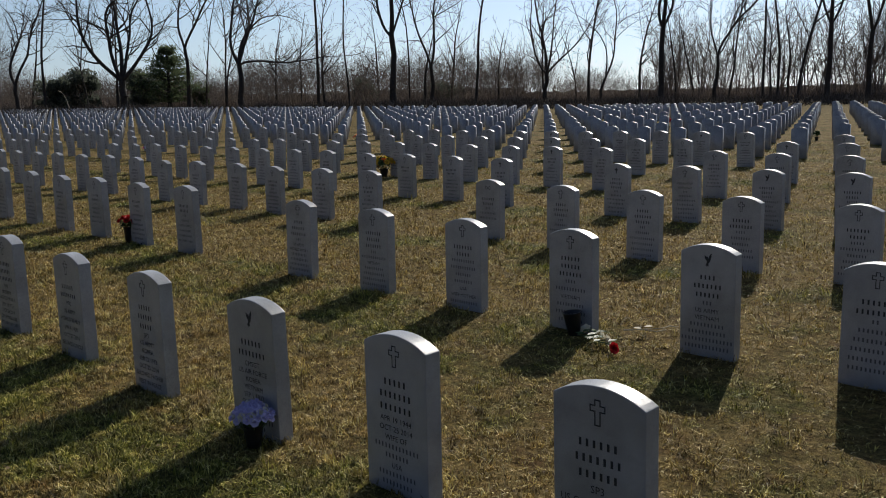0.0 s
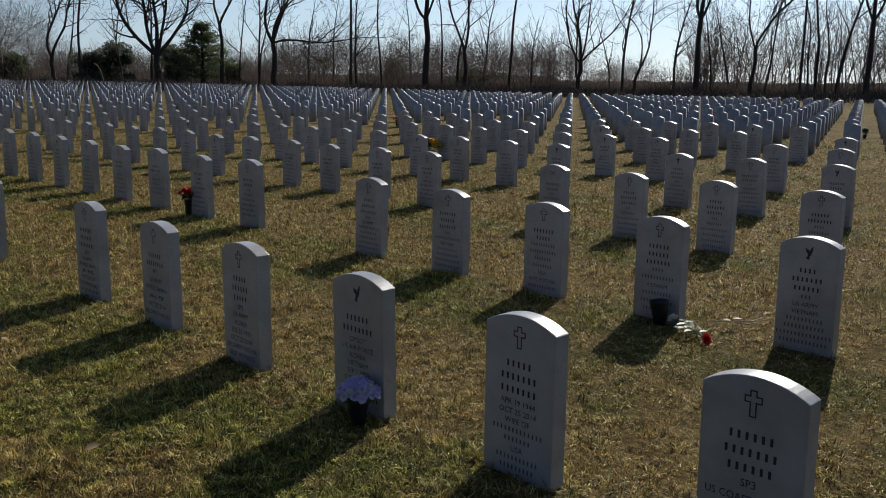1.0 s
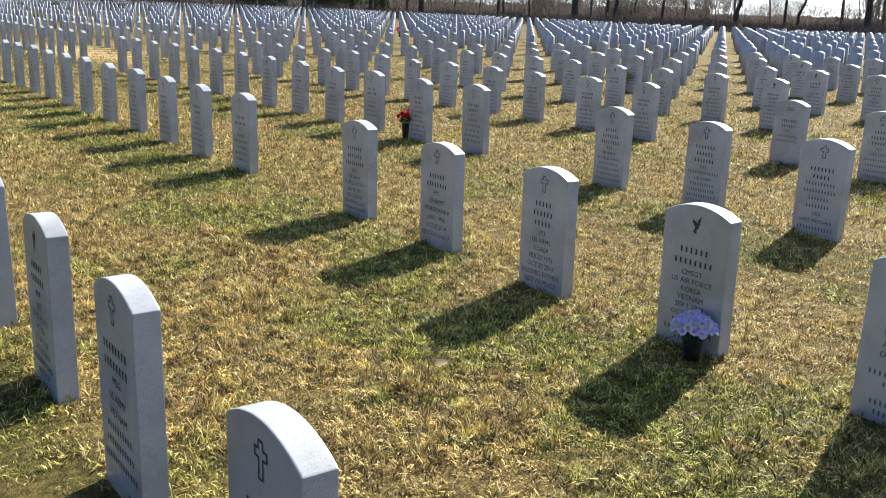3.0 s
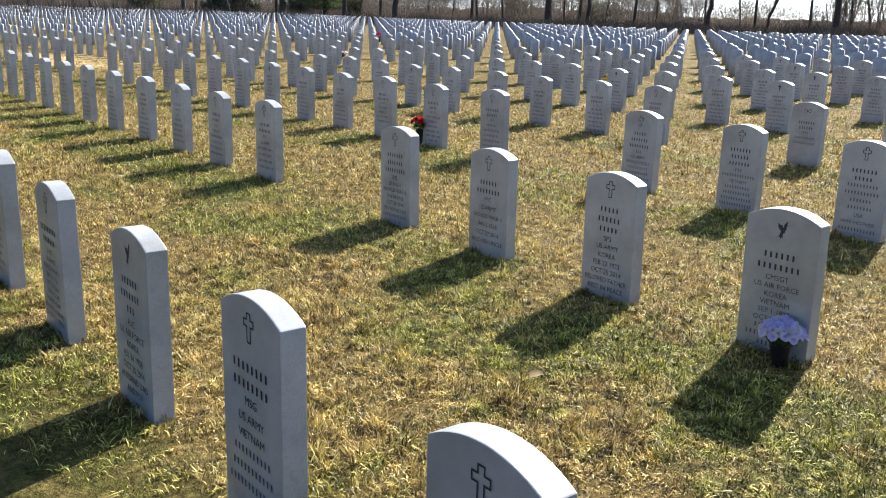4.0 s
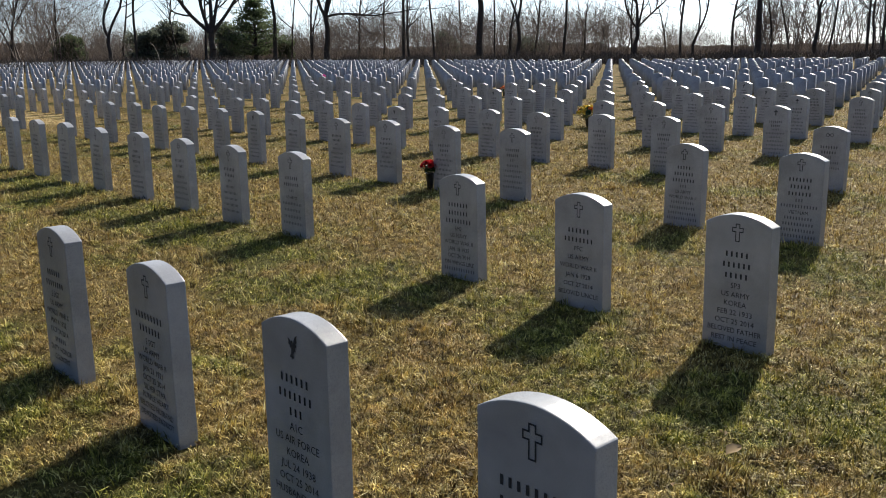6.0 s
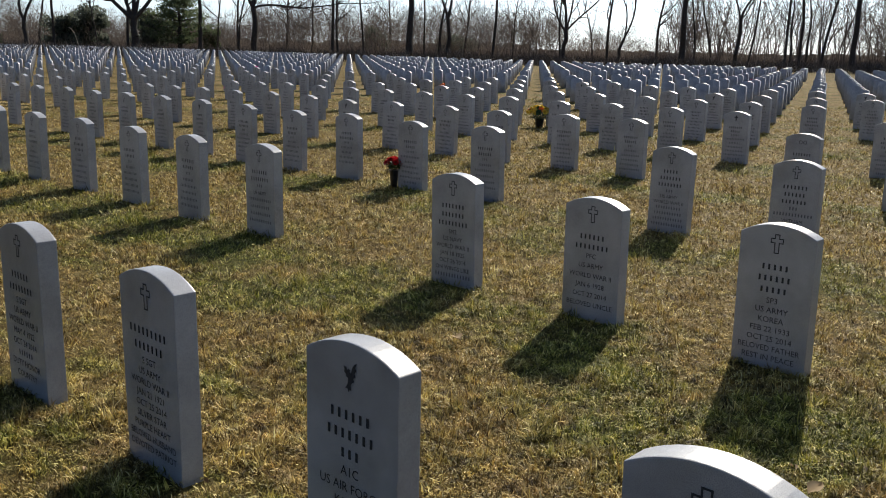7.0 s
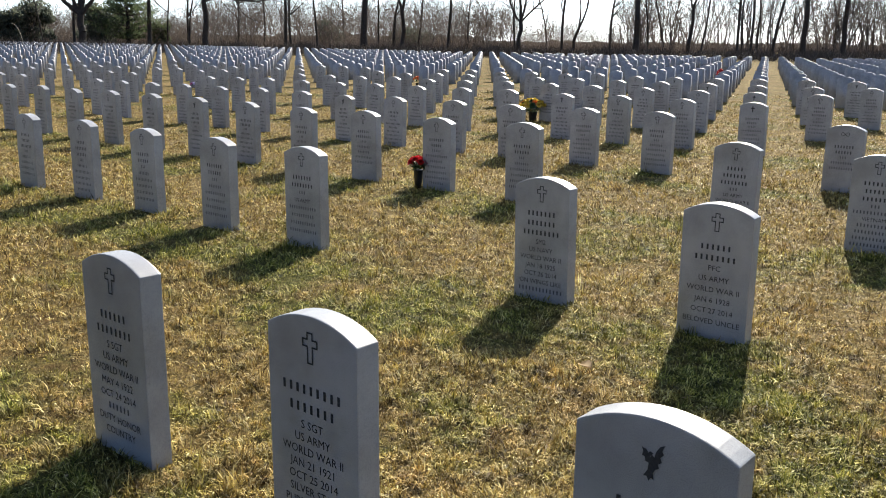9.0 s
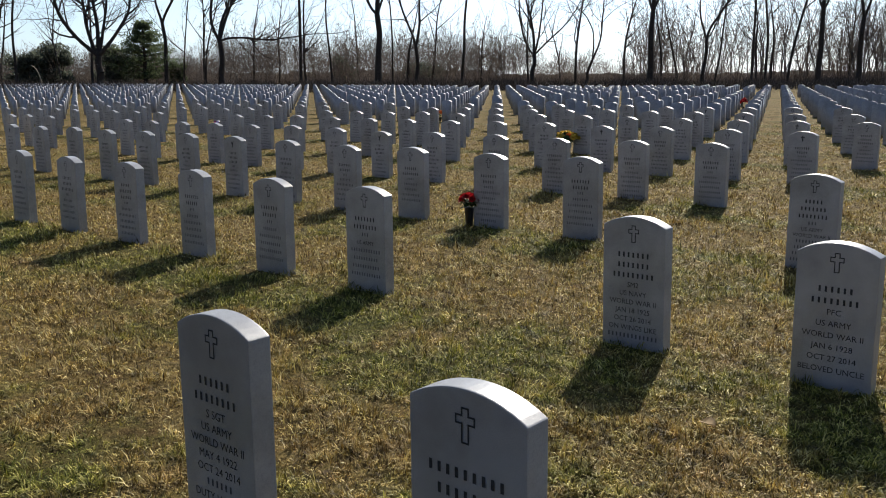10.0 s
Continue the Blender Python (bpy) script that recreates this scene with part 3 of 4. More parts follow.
bare_tree(67.6, 78, 15, 0.24, [(-0.5, 0.1, 1, 0.75, 9), (0.35, 0, 1, 0.7, 9)], 2.2, -0.1, 1)
bare_tree(66.3, 80, 17, 0.22, seed=2, kids=1)
bare_tree(64.0, 80, 9, 0.12, seed=3, lean=-0.1)
bare_tree(62.1, 76, 16, 0.42, [(-0.95, 0, 0.75, 0.62, 9), (-0.5, 0.1, 0.9, 0.6, 9), (0.0, 0.1, 1, 0.66, 10), (0.8, -0.1, 0.8, 0.58, 9), (0.25, 0.2, 1, 0.5, 9)], 2.4, 0, 4)
bare_tree(58.4, 80, 16, 0.24, [(-0.25, 0, 1, 0.7, 9), (0.3, 0.1, 1, 0.7, 9)], 5.0, 0, 5)
bare_tree(57.4, 82, 12, 0.15, seed=6, lean=0.06)
bare_tree(56.2, 80, 11, 0.15, seed=7, lean=0.04, kids=1)
bare_tree(55.3, 77, 16, 0.34, [(-0.5, 0, 1, 0.62, 9.5), (0.02, 0.1, 1, 0.62, 10), (0.3, 0.1, 1, 0.6, 10), (1.2, -0.1, 0.35, 0.46, 9)], 3.6, 0, 8, 2)
bare_tree(50.7, 78, 20, 0.26, seed=9, kids=1)
bare_tree(48.8, 80, 18, 0.17, seed=10, lean=-0.04, kids=1)
bare_tree(46.1, 76, 18, 0.36, [(-0.7, 0, 0.8, 0.55, 8), (0.05, 0, 1, 0.85, 11), (0.35, 0.2, 1, 0.45, 8)], 5.6, 0, 11)
bare_tree(45.1, 82, 15, 0.16, seed=12, kids=1)
bare_tree(43.7, 79, 16, 0.24, [(-0.22, 0.1, 1, 0.7, 9), (0.25, 0, 1, 0.75, 10)], 3.2, 0, 13)
bare_tree(41.0, 78, 19, 0.23, seed=14, lean=0.06, kids=1)
bare_tree(36.7, 76, 13, 0.26, [(-0.75, 0, 0.8, 0.55, 7), (0.0, 0.1, 1, 0.7, 8), (0.7, 0, 0.75, 0.5, 7), (0.25, -0.2, 1, 0.5, 7)], 2.4, 0, 15)
bare_tree(34.1, 78, 14, 0.22, seed=16)
bare_tree(33.5, 79, 13, 0.18, [(0.45, 0, 1, 0.7, 8), (0.15, 0.2, 1, 0.6, 7)], 2.0, 0.25, 17)
bare_tree(29.8, 74, 18, 0.3, [(-0.4, 0, 1, 0.6, 8), (0.06, 0, 1, 0.8, 11), (0.5, 0.2, 1, 0.5, 7)], 5.6, 0, 18)
bare_tree(26.7, 76, 15, 0.21, [(0.25, 0, 1, 0.75, 9), (-0.3, 0, 1, 0.55, 8), (0.7, 0.1, 0.8, 0.4, 6)], 3.5, 0.05, 19)
bare_tree(25.9, 80, 15, 0.17, seed=20, lean=0.12)
bare_tree(24.0, 74, 18, 0.2, seed=21, kids=1)
bare_tree(23.2, 76, 18, 0.2, seed=22, lean=0.03, kids=1)
bare_tree(22.1, 72, 18, 0.2, seed=23, lean=0.08)
bare_tree(20.5, 70, 19, 0.26, [(0.0, 0, 1, 0.8, 11), (0.55, 0, 0.9, 0.5, 8), (-0.4, 0.2, 1, 0.5, 8)], 5.2, 0, 24)
bare_tree(18.4, 70, 18, 0.25, [(-0.2, 0, 1, 0.7, 11), (0.4, 0, 1, 0.6, 9)], 4.6, 0, 25)


stand = random.Random(61)
for k in range(34):
    at = 69.5 + 27 * (k + stand.random()) / 14 if k < 14 else 18 + 50 * (k - 14 + stand.random()) / 20
    bare_tree(at, stand.uniform(79, 92), stand.uniform(9, 14) if k < 14 else stand.uniform(6.5, 10.5), stand.uniform(0.16, 0.3), lean=stand.uniform(-0.1, 0.1), seed=60 + k, kids=2 if k % 3 else 1,
              label="slim bare deciduous tree among the wood's front trunks")


def back_woods(count):
    """The wood behind: clumps of slim many-stemmed trees in depth, taller to both sides, as one mass."""
    g = np.random.default_rng(77)
    rounds, twigs = [], []
    for k in range(count):
        b = g.choice([g.uniform(37, 69), g.uniform(69, 98), g.uniform(4, 31), g.uniform(29, 40)], p=[0.46, 0.22, 0.28, 0.04])
        base = spot(b, g.uniform(82, 116))
        tall = 10.0 if b > 70 else 8.4 if b < 30 else 3.2 if b < 37 else 3.4 if b > 56 else 5.5
        for _ in range(g.integers(1, 4)):
            h = tall * g.uniform(0.5, 1.15)
            own = []
            grow(g, base + g.normal(size=3) * (0.25, 0.25, 0), np.array([g.normal() * 0.18, g.normal() * 0.18, 1.0]), h, h * 0.0085, 2, own, 0.06, 0.06, 0.22, 0.85)
            for a, c, ra, rb, dep in own:
                (rounds if dep > 1 else twigs).append((a, c, max(ra, 0.014), max(rb, 0.01)))
    return tagged(new("back_woods", spread(wood_mesh("back_woods", rounds, twigs, HAZED_BACKWOOD), False)), "leafless brown woodland beyond the field", "woods", "", "stuff")


def brush_band(name, count, side, near, far, tall, seed, material, label):
    """Upright slivers of undergrowth in clumps, between two bearings."""
    g = np.random.default_rng(seed)
    clumps = int((side[1] - side[0]) * 3.2)
    clump = g.uniform(*side, clumps)
    rise = g.uniform(0.4, 1.25, clumps)
    pick = g.integers(0, clumps, count)
    aside = g.normal(0, 0.7, count)
    b = np.radians(clump[pick] + aside)
    d = g.uniform(near, far, count)
    base = np.stack([3.4 - d * np.sin(b), d * np.cos(b), np.zeros(count)], 1)
    top = tall * rise[pick] * np.exp(-(aside / 1.1) ** 2)
    base[:, 2] = top * g.random(count) ** 1.5 * 0.85 + lie(3.4 + (base[:, 0] - 3.4) * AFAR, base[:, 1] * AFAR) / AFAR
    way = np.stack([g.normal(0, 0.4, count), g.normal(0, 0.4, count), g.uniform(0.1, 1.0, count)], 1)
    tip = base + way * g.uniform(0.25, 0.8, count)[:, None]
    across = np.cross(way, g.normal(size=(count, 3)))
    across /= np.linalg.norm(across, axis=1, keepdims=True) + 1e-9
    wide = g.uniform(0.006, 0.02, count)[:, None]
    verts = np.stack([base - across * wide, base + across * wide, tip], 1).reshape(-1, 3)
    return tagged(new(name, spread(mesh_arrays(name, verts, np.arange(count * 3), np.full(count, 3), material), False)), label, "brush", "", "stuff")


back_woods(700)
def back_crowns(trees, per, seed):
    """Soft masses of the finest twigs, a rounded crown for each tree of the wood behind."""
    g = np.random.default_rng(seed)
    b = np.concatenate([g.uniform(37, 70, trees // 2), g.uniform(69, 98, trees // 3), g.uniform(4, 37, trees - trees // 2 - trees // 3)])
    d = g.uniform(84, 118, trees)
    tall = np.where(b > 69, 9.0, np.where(b < 30, 5.6, np.where((b < 37) | (b > 56), 3.2, 5.0))) * g.uniform(0.55, 1.15, trees)
    wide = tall * g.uniform(0.16, 0.3, trees)
    way = g.normal(size=(trees, per, 3))
    way /= np.linalg.norm(way, axis=2, keepdims=True)
    reach = g.random((trees, per, 1)) ** 0.45
    middle = np.stack([3.4 - d * np.sin(np.radians(b)), d * np.cos(np.radians(b)), tall * 0.62], 1)[:, None]
    foot = (middle + way * reach * np.stack([wide, wide, tall * 0.38], 1)[:, None]).reshape(-1, 3)
    fan = (way * [1, 1, 0.6] + [0, 0, 0.9]).reshape(-1, 3) + g.normal(0, 0.35, foot.shape)
    tip = foot + fan * g.uniform(0.2, 0.6, len(foot))[:, None]
    across = np.cross(fan, g.normal(size=foot.shape))
    across *= g.uniform(0.006, 0.013, len(foot))[:, None] / (np.linalg.norm(across, axis=1, keepdims=True) + 1e-9)
    verts = np.stack([foot - across, foot + across, tip], 1).reshape(-1, 3)
    me = mesh_arrays("back_twigs", verts, np.arange(len(verts)), np.full(len(foot), 3), HAZED_BACKWOOD)
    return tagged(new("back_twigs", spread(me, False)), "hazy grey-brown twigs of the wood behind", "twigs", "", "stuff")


back_crowns(1150, 150, 23)
brush_band("brush", 170000, (36, 97), 80, 116, 4.7, 3, HAZED_BRUSH, "tangled brown winter undergrowth")
brush_band("low_brush", 45000, (0, 36), 78, 112, 3.0, 13, HAZED_BRUSH, "low tangled brown undergrowth below slim trees")
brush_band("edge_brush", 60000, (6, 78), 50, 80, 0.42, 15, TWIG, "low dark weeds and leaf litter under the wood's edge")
brush_band("tall_brush", 70000, (70.5, 98), 86, 118, 9.5, 14, HAZED_BRUSH, "tall dense olive brown thicket of saplings")


def far_thicket():
    """The closed depth of the wood: a ragged bank of uneven mounds."""
    g = np.random.default_rng(4)
    verts, faces = [], []
    for layer, (far, tall) in enumerate(((122, 1.9), (138, 2.4), (158, 3.0))):
        n = 900
        start = len(verts)
        for k in range(n + 1):
            p = spot(-10 + 122 * k / n, far + g.uniform(-3, 3))
            b = -10 + 122 * k / n
            low = 0.5 if b < 38 else 1.3 if b > 70 else 0.75
            h = low * tall * (0.75 + 0.35 * noise.noise((k * 0.025, layer * 9, 0)) + 0.22 * noise.noise((k * 0.15, layer * 9, 3)) + g.uniform(-0.08, 0.08))
            verts += [tuple(p), (p[0], p[1], h), (p[0] - 3 * math.sin(0.7), p[1] + 3 * math.cos(0.7), 0)]
        for k in range(n):
            a = start + 3 * k
            faces += [(a, a + 3, a + 4, a + 1), (a + 1, a + 4, a + 5, a + 2)]
    return tagged(new("far_thicket", spread(mesh_of("far_thicket", verts, faces, HAZED_BRUSH), False)), "dense brown thicket deep in the wood", "thicket", "", "stuff")


far_thicket()


def leaf_cloud(count, seed, shape, size):
    """Small leaf faces spread through a crown; shape gives a point from three chances."""
    g = np.random.default_rng(seed)
    c = np.array([shape(*g.random(3), g) for _ in range(count)])
    u = g.normal(size=(count, 3))
    u /= np.linalg.norm(u, axis=1, keepdims=True)
    v = np.cross(u, g.normal(size=(count, 3)))
    v /= np.linalg.norm(v, axis=1, keepdims=True)
    s = size * g.uniform(0.5, 1.3, count)[:, None]
    verts = np.stack([c - u * s * 0.5, c + v * s * 0.35, c + u * s * 0.7, c - v * s * 0.35], 1).reshape(-1, 3)
    return verts, np.arange(count * 4), np.full(count, 4)


def pine(bearing, far, height, wide, seed):
    base = spot(bearing, far)
    root = tagged(new("pine_tree", None), "dark green white pine with tiered branches", "tree")
    root.location = SPREAD @ Vector(base)
    g = np.random.default_rng(seed)
    segs = [((0, 0, 0), (0, 0, height), 0.24, 0.03)]
    tiers = []
    for whorl in range(13):
        z = height * (0.1 + 0.87 * (whorl + g.uniform(-0.3, 0.3)) / 13)
        reach = wide * min(1.0, 0.7 + whorl * 0.15) * (1 - z / height) ** 0.85
        for k in range(8):
            a = 2 * math.pi * (k + g.uniform(-0.35, 0.35)) / 8 + whorl
            l = reach * g.uniform(0.5, 1.3) + 0.1
            tip = np.array([l * math.cos(a), l * math.sin(a), z + 0.22 * l + g.normal() * 0.06])
            segs.append(((0, 0, z), tuple(tip), 0.035, 0.01))
            tiers.append((np.array([0, 0, z]), tip))

    def shape(a, b, c, g):
        p, q = tiers[int(a * len(tiers))]
        t = 0.3 + 0.75 * b ** 0.8
        return p + (q - p) * t + g.normal(size=3) * np.array([0.17, 0.17, 0.1]) * (0.4 + 0.8 * t)
    part("trunk", spread(tube_mesh("trunk", segs, 6, BARK)), root)
    part("crown", spread(mesh_arrays("crown", *leaf_cloud(16000, seed, shape, 0.13), NEEDLE)), root, "dark green needle sprays")


def evergreen_bush(bearing, far, height, wide, seed, leaf=DARKLEAF, label="dark broad evergreen bush at the wood's edge"):
    base = spot(bearing, far)
    root = tagged(new("evergreen_bush", None), label, "bush")
    root.location = SPREAD @ Vector(base)
    g = np.random.default_rng(seed)
    lobes = [(g.normal(0, wide * 0.32), g.normal(0, wide * 0.32), height * g.uniform(0.3, 0.75), wide * g.uniform(0.25, 0.42)) for _ in range(9)]
    segs = [((0, 0, 0), (x, y, z), 0.09, 0.03) for x, y, z, r in lobes]

    def shape(a, b, c, g):
        x, y, z, r = lobes[int(a * len(lobes))]
        d = g.normal(size=3)
        d /= np.linalg.norm(d)
        p = np.array([x, y, z]) + d * r * b ** 0.4 * np.array([1, 1, 0.95])
        p[2] = max(0.05, p[2] * (0.25 + 0.75 * c) if c < 0.35 else p[2])
        return p
    part("stem", spread(tube_mesh("stem", segs, 5, BARK)), root)
    part("foliage", spread(mesh_arrays("foliage", *leaf_cloud(6000, seed, shape, 0.2), leaf)), root, "dense dark leaves")


pine(59.5, 82, 5.6, 3.3, 31)
evergreen_bush(65.6, 82, 3.3, 2.1, 41)
evergreen_bush(64.2, 83, 4.0, 2.0, 47)
evergreen_bush(60.9, 84, 4.0, 2.0, 42)
evergreen_bush(57.8, 83, 2.3, 1.0, 48, NEEDLE, "olive green low evergreen shrub at the wood's edge")
evergreen_bush(48.0, 92, 2.9, 2.2, 44)
evergreen_bush(69.6, 84, 2.6, 2.2, 45, NEEDLE, "yellowish green spreading evergreen shrub at the wood's edge")
evergreen_bush(43.0, 96, 2.4, 2.2, 46)


def bent_sapling(bearing, far):
    """A pale bare shoot arching over in front of the bushes."""
    base = spot(bearing, far)
    root = tagged(new("bent_sapling", None), "pale bare sapling arching before dark bushes", "sapling")
    root.location = SPREAD @ Vector(base)
    pts = [base * 0 + ACROSS * (0.5 - 0.75 * (k / 6) ** 1.6) + np.array([0, 0, 1.75 * math.sin(1.5 * k / 6)]) for k in range(7)]
    part("stem", spread(tube_mesh("stem", [(p, q, 0.03 - 0.002 * k, 0.028 - 0.002 * k) for k, (p, q) in enumerate(zip(pts, pts[1:]))], 5, PALEWOOD)), root)


bent_sapling(65.4, 78)


# ---- flowers and small things on the lawn ----
BLACK = plain_material("black_plastic", (0.018, 0.018, 0.02), 0.35, 0.3, 60)
LEAF = plain_material("leaf_green", (0.05, 0.11, 0.03), 0.5, 0.5, 60, 0.3)
STEM = plain_material("stem_green", (0.09, 0.15, 0.05), 0.5, 0.4, 60)
CANE = plain_material("dry_stalk", (0.6, 0.52, 0.36), 0.7, 0.3, 60)
LILAC = plain_material("lilac_petal", (0.74, 0.69, 0.96), 0.6, 0.2, 70, 0.4)
WHITE = plain_material("cream_petal", (0.85, 0.8, 0.66), 0.6, 0.15, 70, 0.35)
RED = plain_material("red_petal", (0.65, 0.02, 0.025), 0.55, 0.5, 70, 0.3)
YELLOW = plain_material("yellow_petal", (0.85, 0.62, 0.08), 0.55, 0.3, 70, 0.35)
ORANGE = plain_material("orange_petal", (0.8, 0.2, 0.03), 0.55, 0.3, 70, 0.35)
PINK = plain_material("pink_petal", (0.85, 0.1, 0.4), 0.55, 0.3, 70, 0.35)


def vase_mesh(low, high, tall, material):
    """A tapered cup with a rim, an inside and a spike in the ground."""
    ring = [(0.0, 0.0), (low, 0.0), (low + (high - low) * 0.5, tall * 0.5), (high, tall * 0.96), (high + 0.006, tall), (high - 0.003, tall), (high - 0.008, tall * 0.9), (low * 0.7, tall * 0.15), (0.0, tall * 0.15)]
    n, verts, faces = 18, [], []
    for r, z in ring:
        verts += [(r * math.cos(2 * math.pi * k / n), r * math.sin(2 * math.pi * k / n), z) for k in range(n)]
    for a in range(len(ring) - 1):
        faces += [(a * n + k, a * n + (k + 1) % n, (a + 1) * n + (k + 1) % n, (a + 1) * n + k) for k in range(n)]
    return mesh_of("vase", verts, faces, material, True)


def bloom_mesh(rng, radius, petals, rings, material):
    """A flower head: rings of cupped petals about a middle."""
    verts, faces = [], []
    for r in range(rings):
        up = 0.25 + 1.1 * r / max(1, rings - 1) if rings > 1 else 0.5
        length = radius * (1 - 0.45 * r / rings)
        for p in range(petals):
            a = 2 * math.pi * (p + 0.5 * (r % 2)) / petals + rng.uniform(-0.2, 0.2)
            w = length * rng.uniform(0.42, 0.62)
            u, v = Vector((math.cos(a), math.sin(a), 0)), Vector((-math.sin(a), math.cos(a), 0))
            b0 = len(verts)
            for f, wide in ((0.08, 0.25), (0.55, 1.0), (0.9, 0.75), (1.05, 0.15)):
                lift = length * f * math.sin(up) + length * 0.15 * f * f + rng.uniform(-0.05, 0.05) * length
                c = u * (length * f * math.cos(up)) + Vector((0, 0, lift))
                verts += [c - v * w * wide + Vector((0, 0, 0.12 * length * wide)), c, c + v * w * wide + Vector((0, 0, 0.12 * length * wide))]
            for k in range(3):
                q = b0 + 3 * k
                faces += [(q, q + 1, q + 4, q + 3), (q + 1, q + 2, q + 5, q + 4)]
    return mesh_of("flower", verts, faces, material, True)


def leaf_mesh(length, material, curl=0.2):
    verts, faces = [], []
    for f, w in ((0, 0.06), (0.3, 0.3), (0.65, 0.26), (1, 0.02)):
        verts += [(length * f, -length * w, curl * length * w), (length * f, 0, -curl * length * (f - 0.5) ** 2), (length * f, length * w, curl * length * w)]
    for k in range(3):
        q = 3 * k
        faces += [(q, q + 1, q + 4, q + 3), (q + 1, q + 2, q + 5, q + 4)]
    return mesh_of("leaf", verts, faces, material, True)


def bouquet(at, label, colours, heads, wide, height, head_size, petals, rings, seed, leaves=10, vase=(0.028, 0.045, 0.12), dome=0.5):
    """A vase of cut flowers: stems, heads in a dome, leaves."""
    r = random.Random(seed)
    root = tagged(new("flower_vase", None), label, "flowers")
    root.location = (at[0], at[1], float(lie(at[0], at[1])))
    if vase:
        part("vase", vase_mesh(*vase, BLACK), root, "dark tapered plastic vase")
    rim = vase[2] if vase else 0.02
    kinds = [[bloom_mesh(r, head_size, petals, rings, m) for _ in range(2)] for m in colours]
    green = leaf_mesh(head_size * 1.7, LEAF)
    stems = []
    for k in range(heads):
        a, q = 2.4 * k, math.sqrt((k + 0.5) / heads)
        x, y = wide * q * math.cos(a), wide * q * math.sin(a)
        z = rim + (height - rim) * (1 - dome * q * q) * r.uniform(0.86, 1.06)
        tilt = q * 62
        m = Matrix.Translation((x, y, z)) @ Matrix.Rotation(a, 4, "Z") @ Matrix.Rotation(radians(tilt + r.uniform(-15, 15)), 4, "Y") @ Matrix.Rotation(r.uniform(0, 6), 4, "Z")
        part("flower", r.choice(kinds[k % len(kinds)]), root, at=m)
        stems.append(((x * 0.15, y * 0.15, rim * 0.5), (x, y, z), 0.0025, 0.002))
    part("stems", tube_mesh("stems", stems, 4, STEM), root)
    for k in range(leaves):
        a = 2 * math.pi * r.random()
        m = Matrix.Translation((wide * 0.45 * math.cos(a), wide * 0.45 * math.sin(a), rim + (height - rim) * r.uniform(0.05, 0.6))) @ Matrix.Rotation(a, 4, "Z") @ Matrix.Rotation(radians(r.uniform(-60, 35)), 4, "Y")
        part("leaf", green, root, at=m)
    return root


bouquet((0.125, 2.318, 0), "lilac and cream flowers in a black vase before a headstone", [LILAC, LILAC, LILAC, LILAC, WHITE], 64, 0.085, 0.195, 0.021, 6, 2, 3, 6, (0.03, 0.046, 0.105), 0.62)
bouquet((-5.76, 4.79, 0), "red artificial roses in a black vase beside a headstone", [RED], 10, 0.08, 0.28, 0.036, 6, 3, 4, 40, (0.032, 0.044, 0.17), 0.5)
bouquet((-9.33, 11.78, 0), "yellow and orange flowers in a dark pot on the grass", [YELLOW, YELLOW, YELLOW, LEAF, ORANGE, YELLOW, LEAF], 34, 0.2, 0.36, 0.055, 7, 2, 5, 24, (0.06, 0.08, 0.16))
bouquet((-22.6, 14.2, 0), "pink and lilac flowers lying low on the grass", [PINK, LILAC, WHITE], 16, 0.16, 0.15, 0.045, 6, 2, 6, 8, (0.03, 0.045, 0.06))
bouquet((-33.6, 22.9, 0), "bright pink flowers in a vase among headstones", [PINK], 16, 0.14, 0.42, 0.06, 6, 2, 7, 8, (0.03, 0.05, 0.2))
bouquet((-18.66, 19.2, 0), "orange flowers in a small vase", [ORANGE], 9, 0.09, 0.3, 0.05, 6, 2, 8, 6)
bouquet((-14.1, 30.4, 0), "red flowers in a small vase", [RED], 10, 0.1, 0.4, 0.06, 6, 2, 9, 6)
bouquet((-6.62, 25.3, 0), "dark green potted plant standing in the aisle", [LEAF], 8, 0.07, 0.24, 0.05, 7, 2, 10, 16, (0.04, 0.055, 0.1))

empty = tagged(new("empty_vase", vase_mesh(0.036, 0.058, 0.15, BLACK)), "empty black tapered vase tilted against a headstone", "vase")
empty.matrix_basis = pose(0.105, 4.715, 0.0, 4, -5, 0)


def fallen_stem(name, at, turn, length, material, head, label, seed):
    """A cut stalk lying on the grass, some with a flower head and leaves."""
    r = random.Random(seed)
    root = tagged(new(name, None), label, "flower stem")
    root.matrix_basis = pose(*at, 0, 0, turn)
    pts = [Vector((length * k / 4, r.uniform(-0.02, 0.02), 0.012 + r.uniform(0, 0.012))) for k in range(5)]
    part("stalk", tube_mesh("stalk", [(p, q, 0.004, 0.0035) for p, q in zip(pts, pts[1:])], 5, material), root)
    if head:
        part("flower", bloom_mesh(r, 0.035, 6, 3, head), root, at=Matrix.Translation(pts[-1]) @ Matrix.Rotation(radians(70), 4, "Y"))
    for k in range(4 if material is not CANE else 1):
        p = pts[1 + k % 3]
        part("leaf", leaf_mesh(0.06, LEAF if material is not CANE else CANE), root, at=Matrix.Translation(p + Vector((0, 0, 0.015))) @ Matrix.Rotation(r.uniform(0, 6), 4, "Z"))


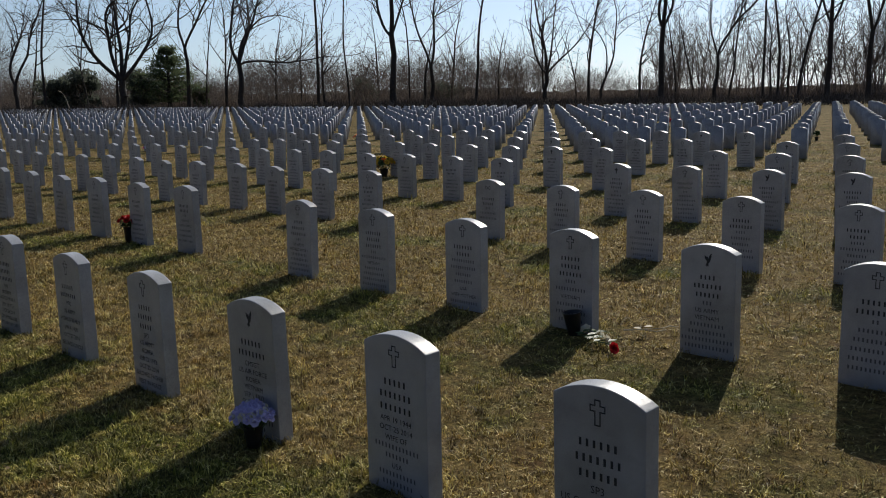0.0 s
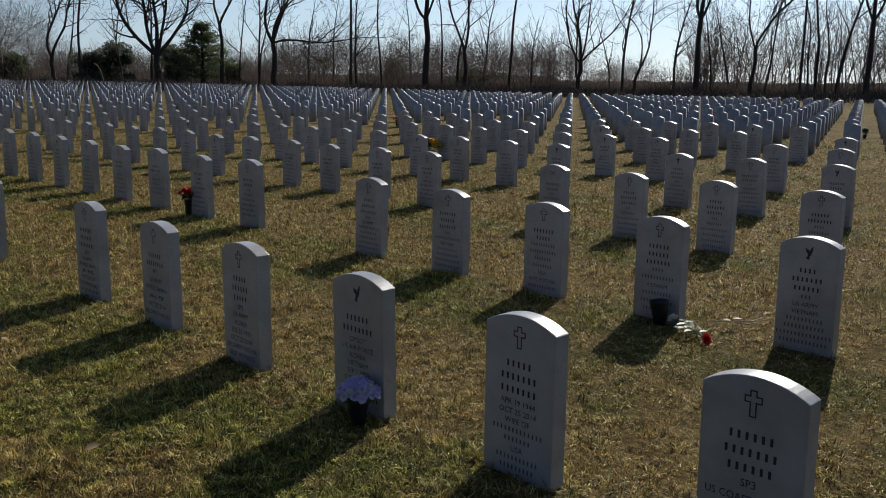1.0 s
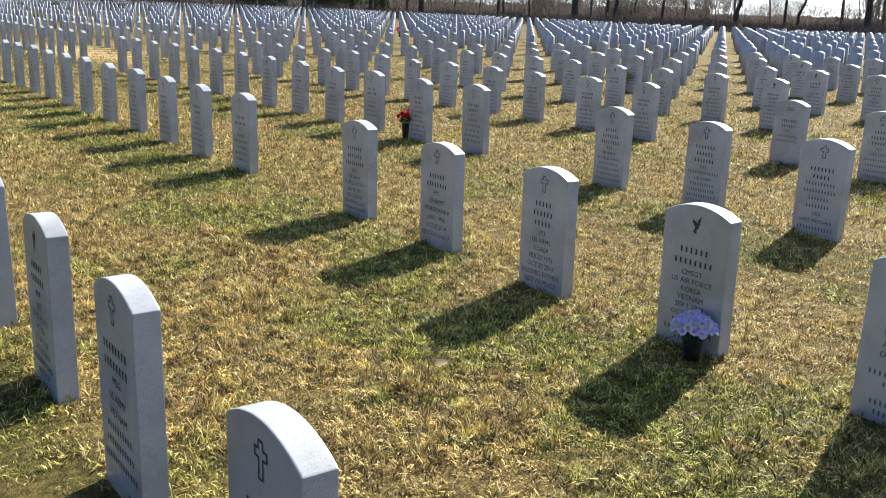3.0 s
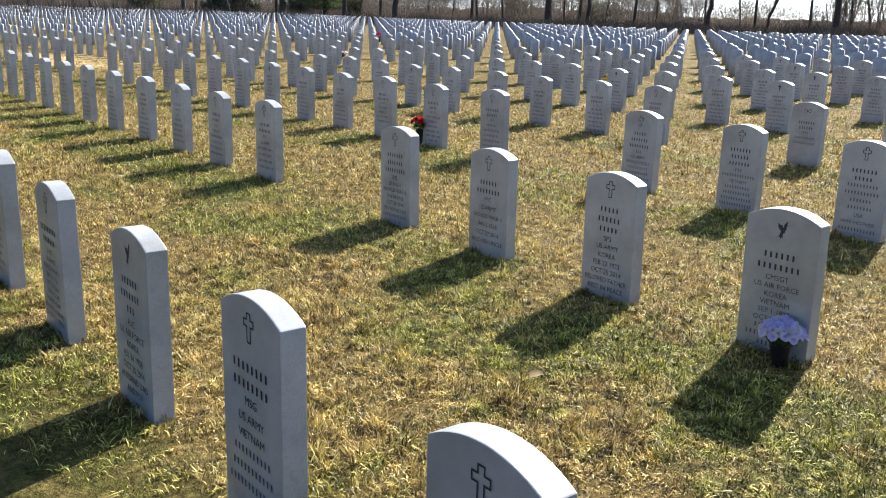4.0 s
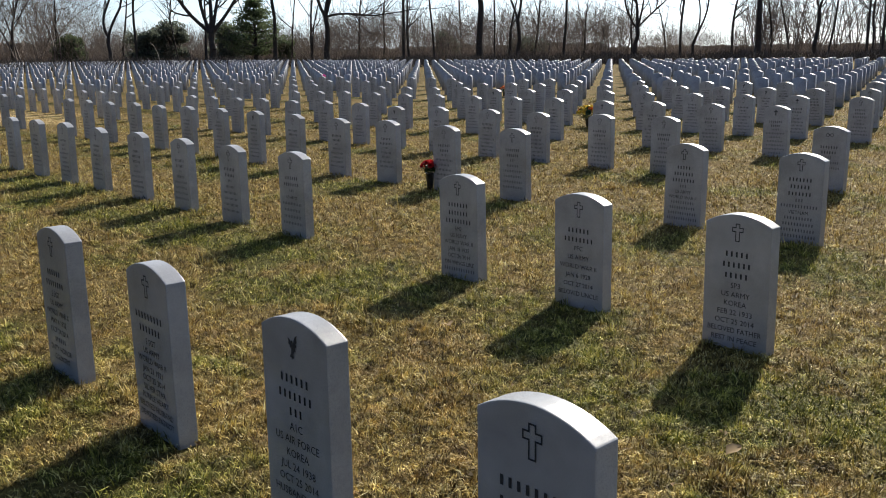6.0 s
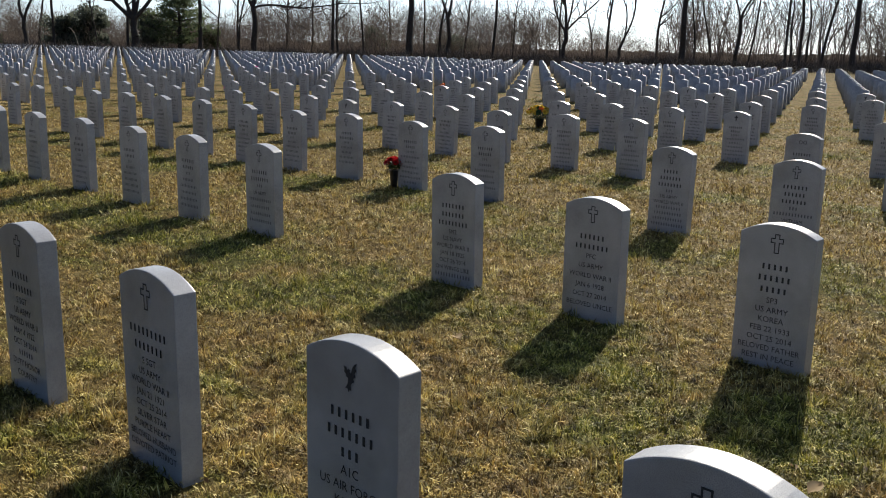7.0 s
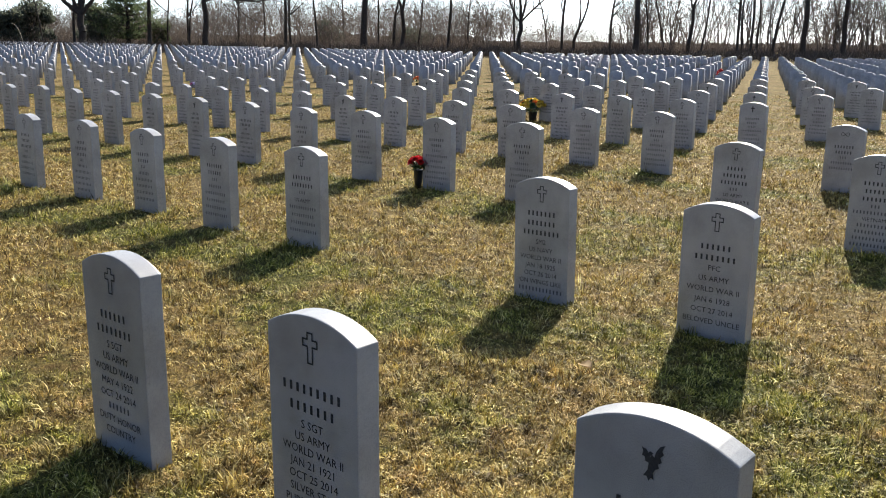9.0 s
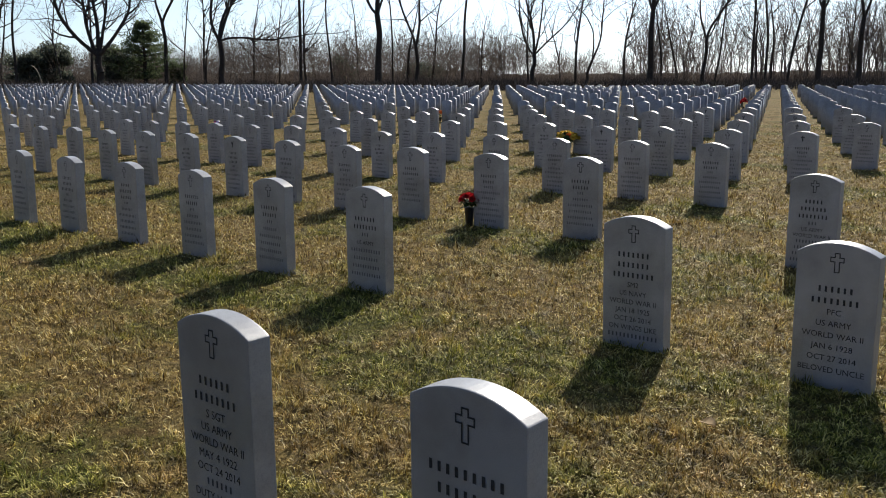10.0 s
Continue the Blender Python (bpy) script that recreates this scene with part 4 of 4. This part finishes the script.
fallen_stem("fallen_rose", (0.29, 4.58, 0.03), -17, 0.26, STEM, RED, "fallen red rose on a green stem in the grass", 1)
fallen_stem("fallen_flower", (0.3, 4.66, 0.03), 150, 0.12, STEM, WHITE, "fallen white flower on a green stem in the grass", 2)
fallen_stem("fallen_flower", (0.24, 4.58, 0.03), 40, 0.12, STEM, WHITE, "fallen white flower on a green stem in the grass", 3)
fallen_stem("fallen_flower", (0.33, 4.56, 0.03), 10, 0.1, STEM, WHITE, "fallen white flower on a green stem in the grass", 6)
fallen_stem("dry_stalk", (0.44, 4.98, 0.03), 46, 0.22, CANE, None, "dry pale flower stalk lying in the grass", 4)
fallen_stem("dry_stalk", (0.38, 4.84, 0.03), 40, 0.26, CANE, None, "dry pale flower stalk lying in the grass", 5)


def dead_leaf(at, turn, length, label, seed):
    ob = tagged(new("dead_leaf", leaf_mesh(length, DEAD, 0.45)), label, "leaf", "dead leaves on the lawn")
    ob.matrix_basis = pose(*at, 10, -8, turn)
    return ob


dead_leaf((-0.29, 1.3, 0.04), 80, 0.075, "curled pale dead leaf on the grass", 1)
dead_leaf((-2.07, 1.648, 0.04), -30, 0.09, "curled pale dead leaf on the grass", 2)


def leaf_litter(count, seed):
    """Small brown leaf scraps caught in the turf."""
    g = np.random.default_rng(seed)
    s, d, a = g.random(count), 2.2 * (14 / 2.2) ** g.random(count), np.radians(g.uniform(6, 86, count))
    c = np.stack([3.6 - 4.4 * s - d * np.sin(a), 0.2 - 1.6 * s + d * np.cos(a), g.uniform(0.015, 0.04, count)], 1)
    c = c[c[:, 1] > -0.9]
    n = len(c)
    u = np.concatenate([g.normal(size=(n, 2)), g.normal(0, 0.35, (n, 1))], 1)
    u /= np.linalg.norm(u, axis=1, keepdims=True)
    v = np.cross(u, np.concatenate([g.normal(0, 0.5, (n, 2)), np.ones((n, 1))], 1))
    v /= np.linalg.norm(v, axis=1, keepdims=True)
    k = g.uniform(0.005, 0.014, n)[:, None]
    fold = np.array([[0, 0, 1.0]]) * k * 0.5
    verts = np.stack([c - u * k, c + v * k * 0.6 + fold, c + u * k * 1.1, c - v * k * 0.6 + fold], 1).reshape(-1, 3)
    base = np.arange(n)[:, None] * 4
    loops = np.concatenate([base + [[0, 1, 2]], base + [[0, 2, 3]]], 1).reshape(-1)
    return tagged(new("leaf_litter", mesh_arrays("leaf_litter", verts, loops, np.full(2 * n, 3), DEAD)), "scraps of brown dead leaves in the turf", "leaves", "", "stuff")


leaf_litter(420, 9)
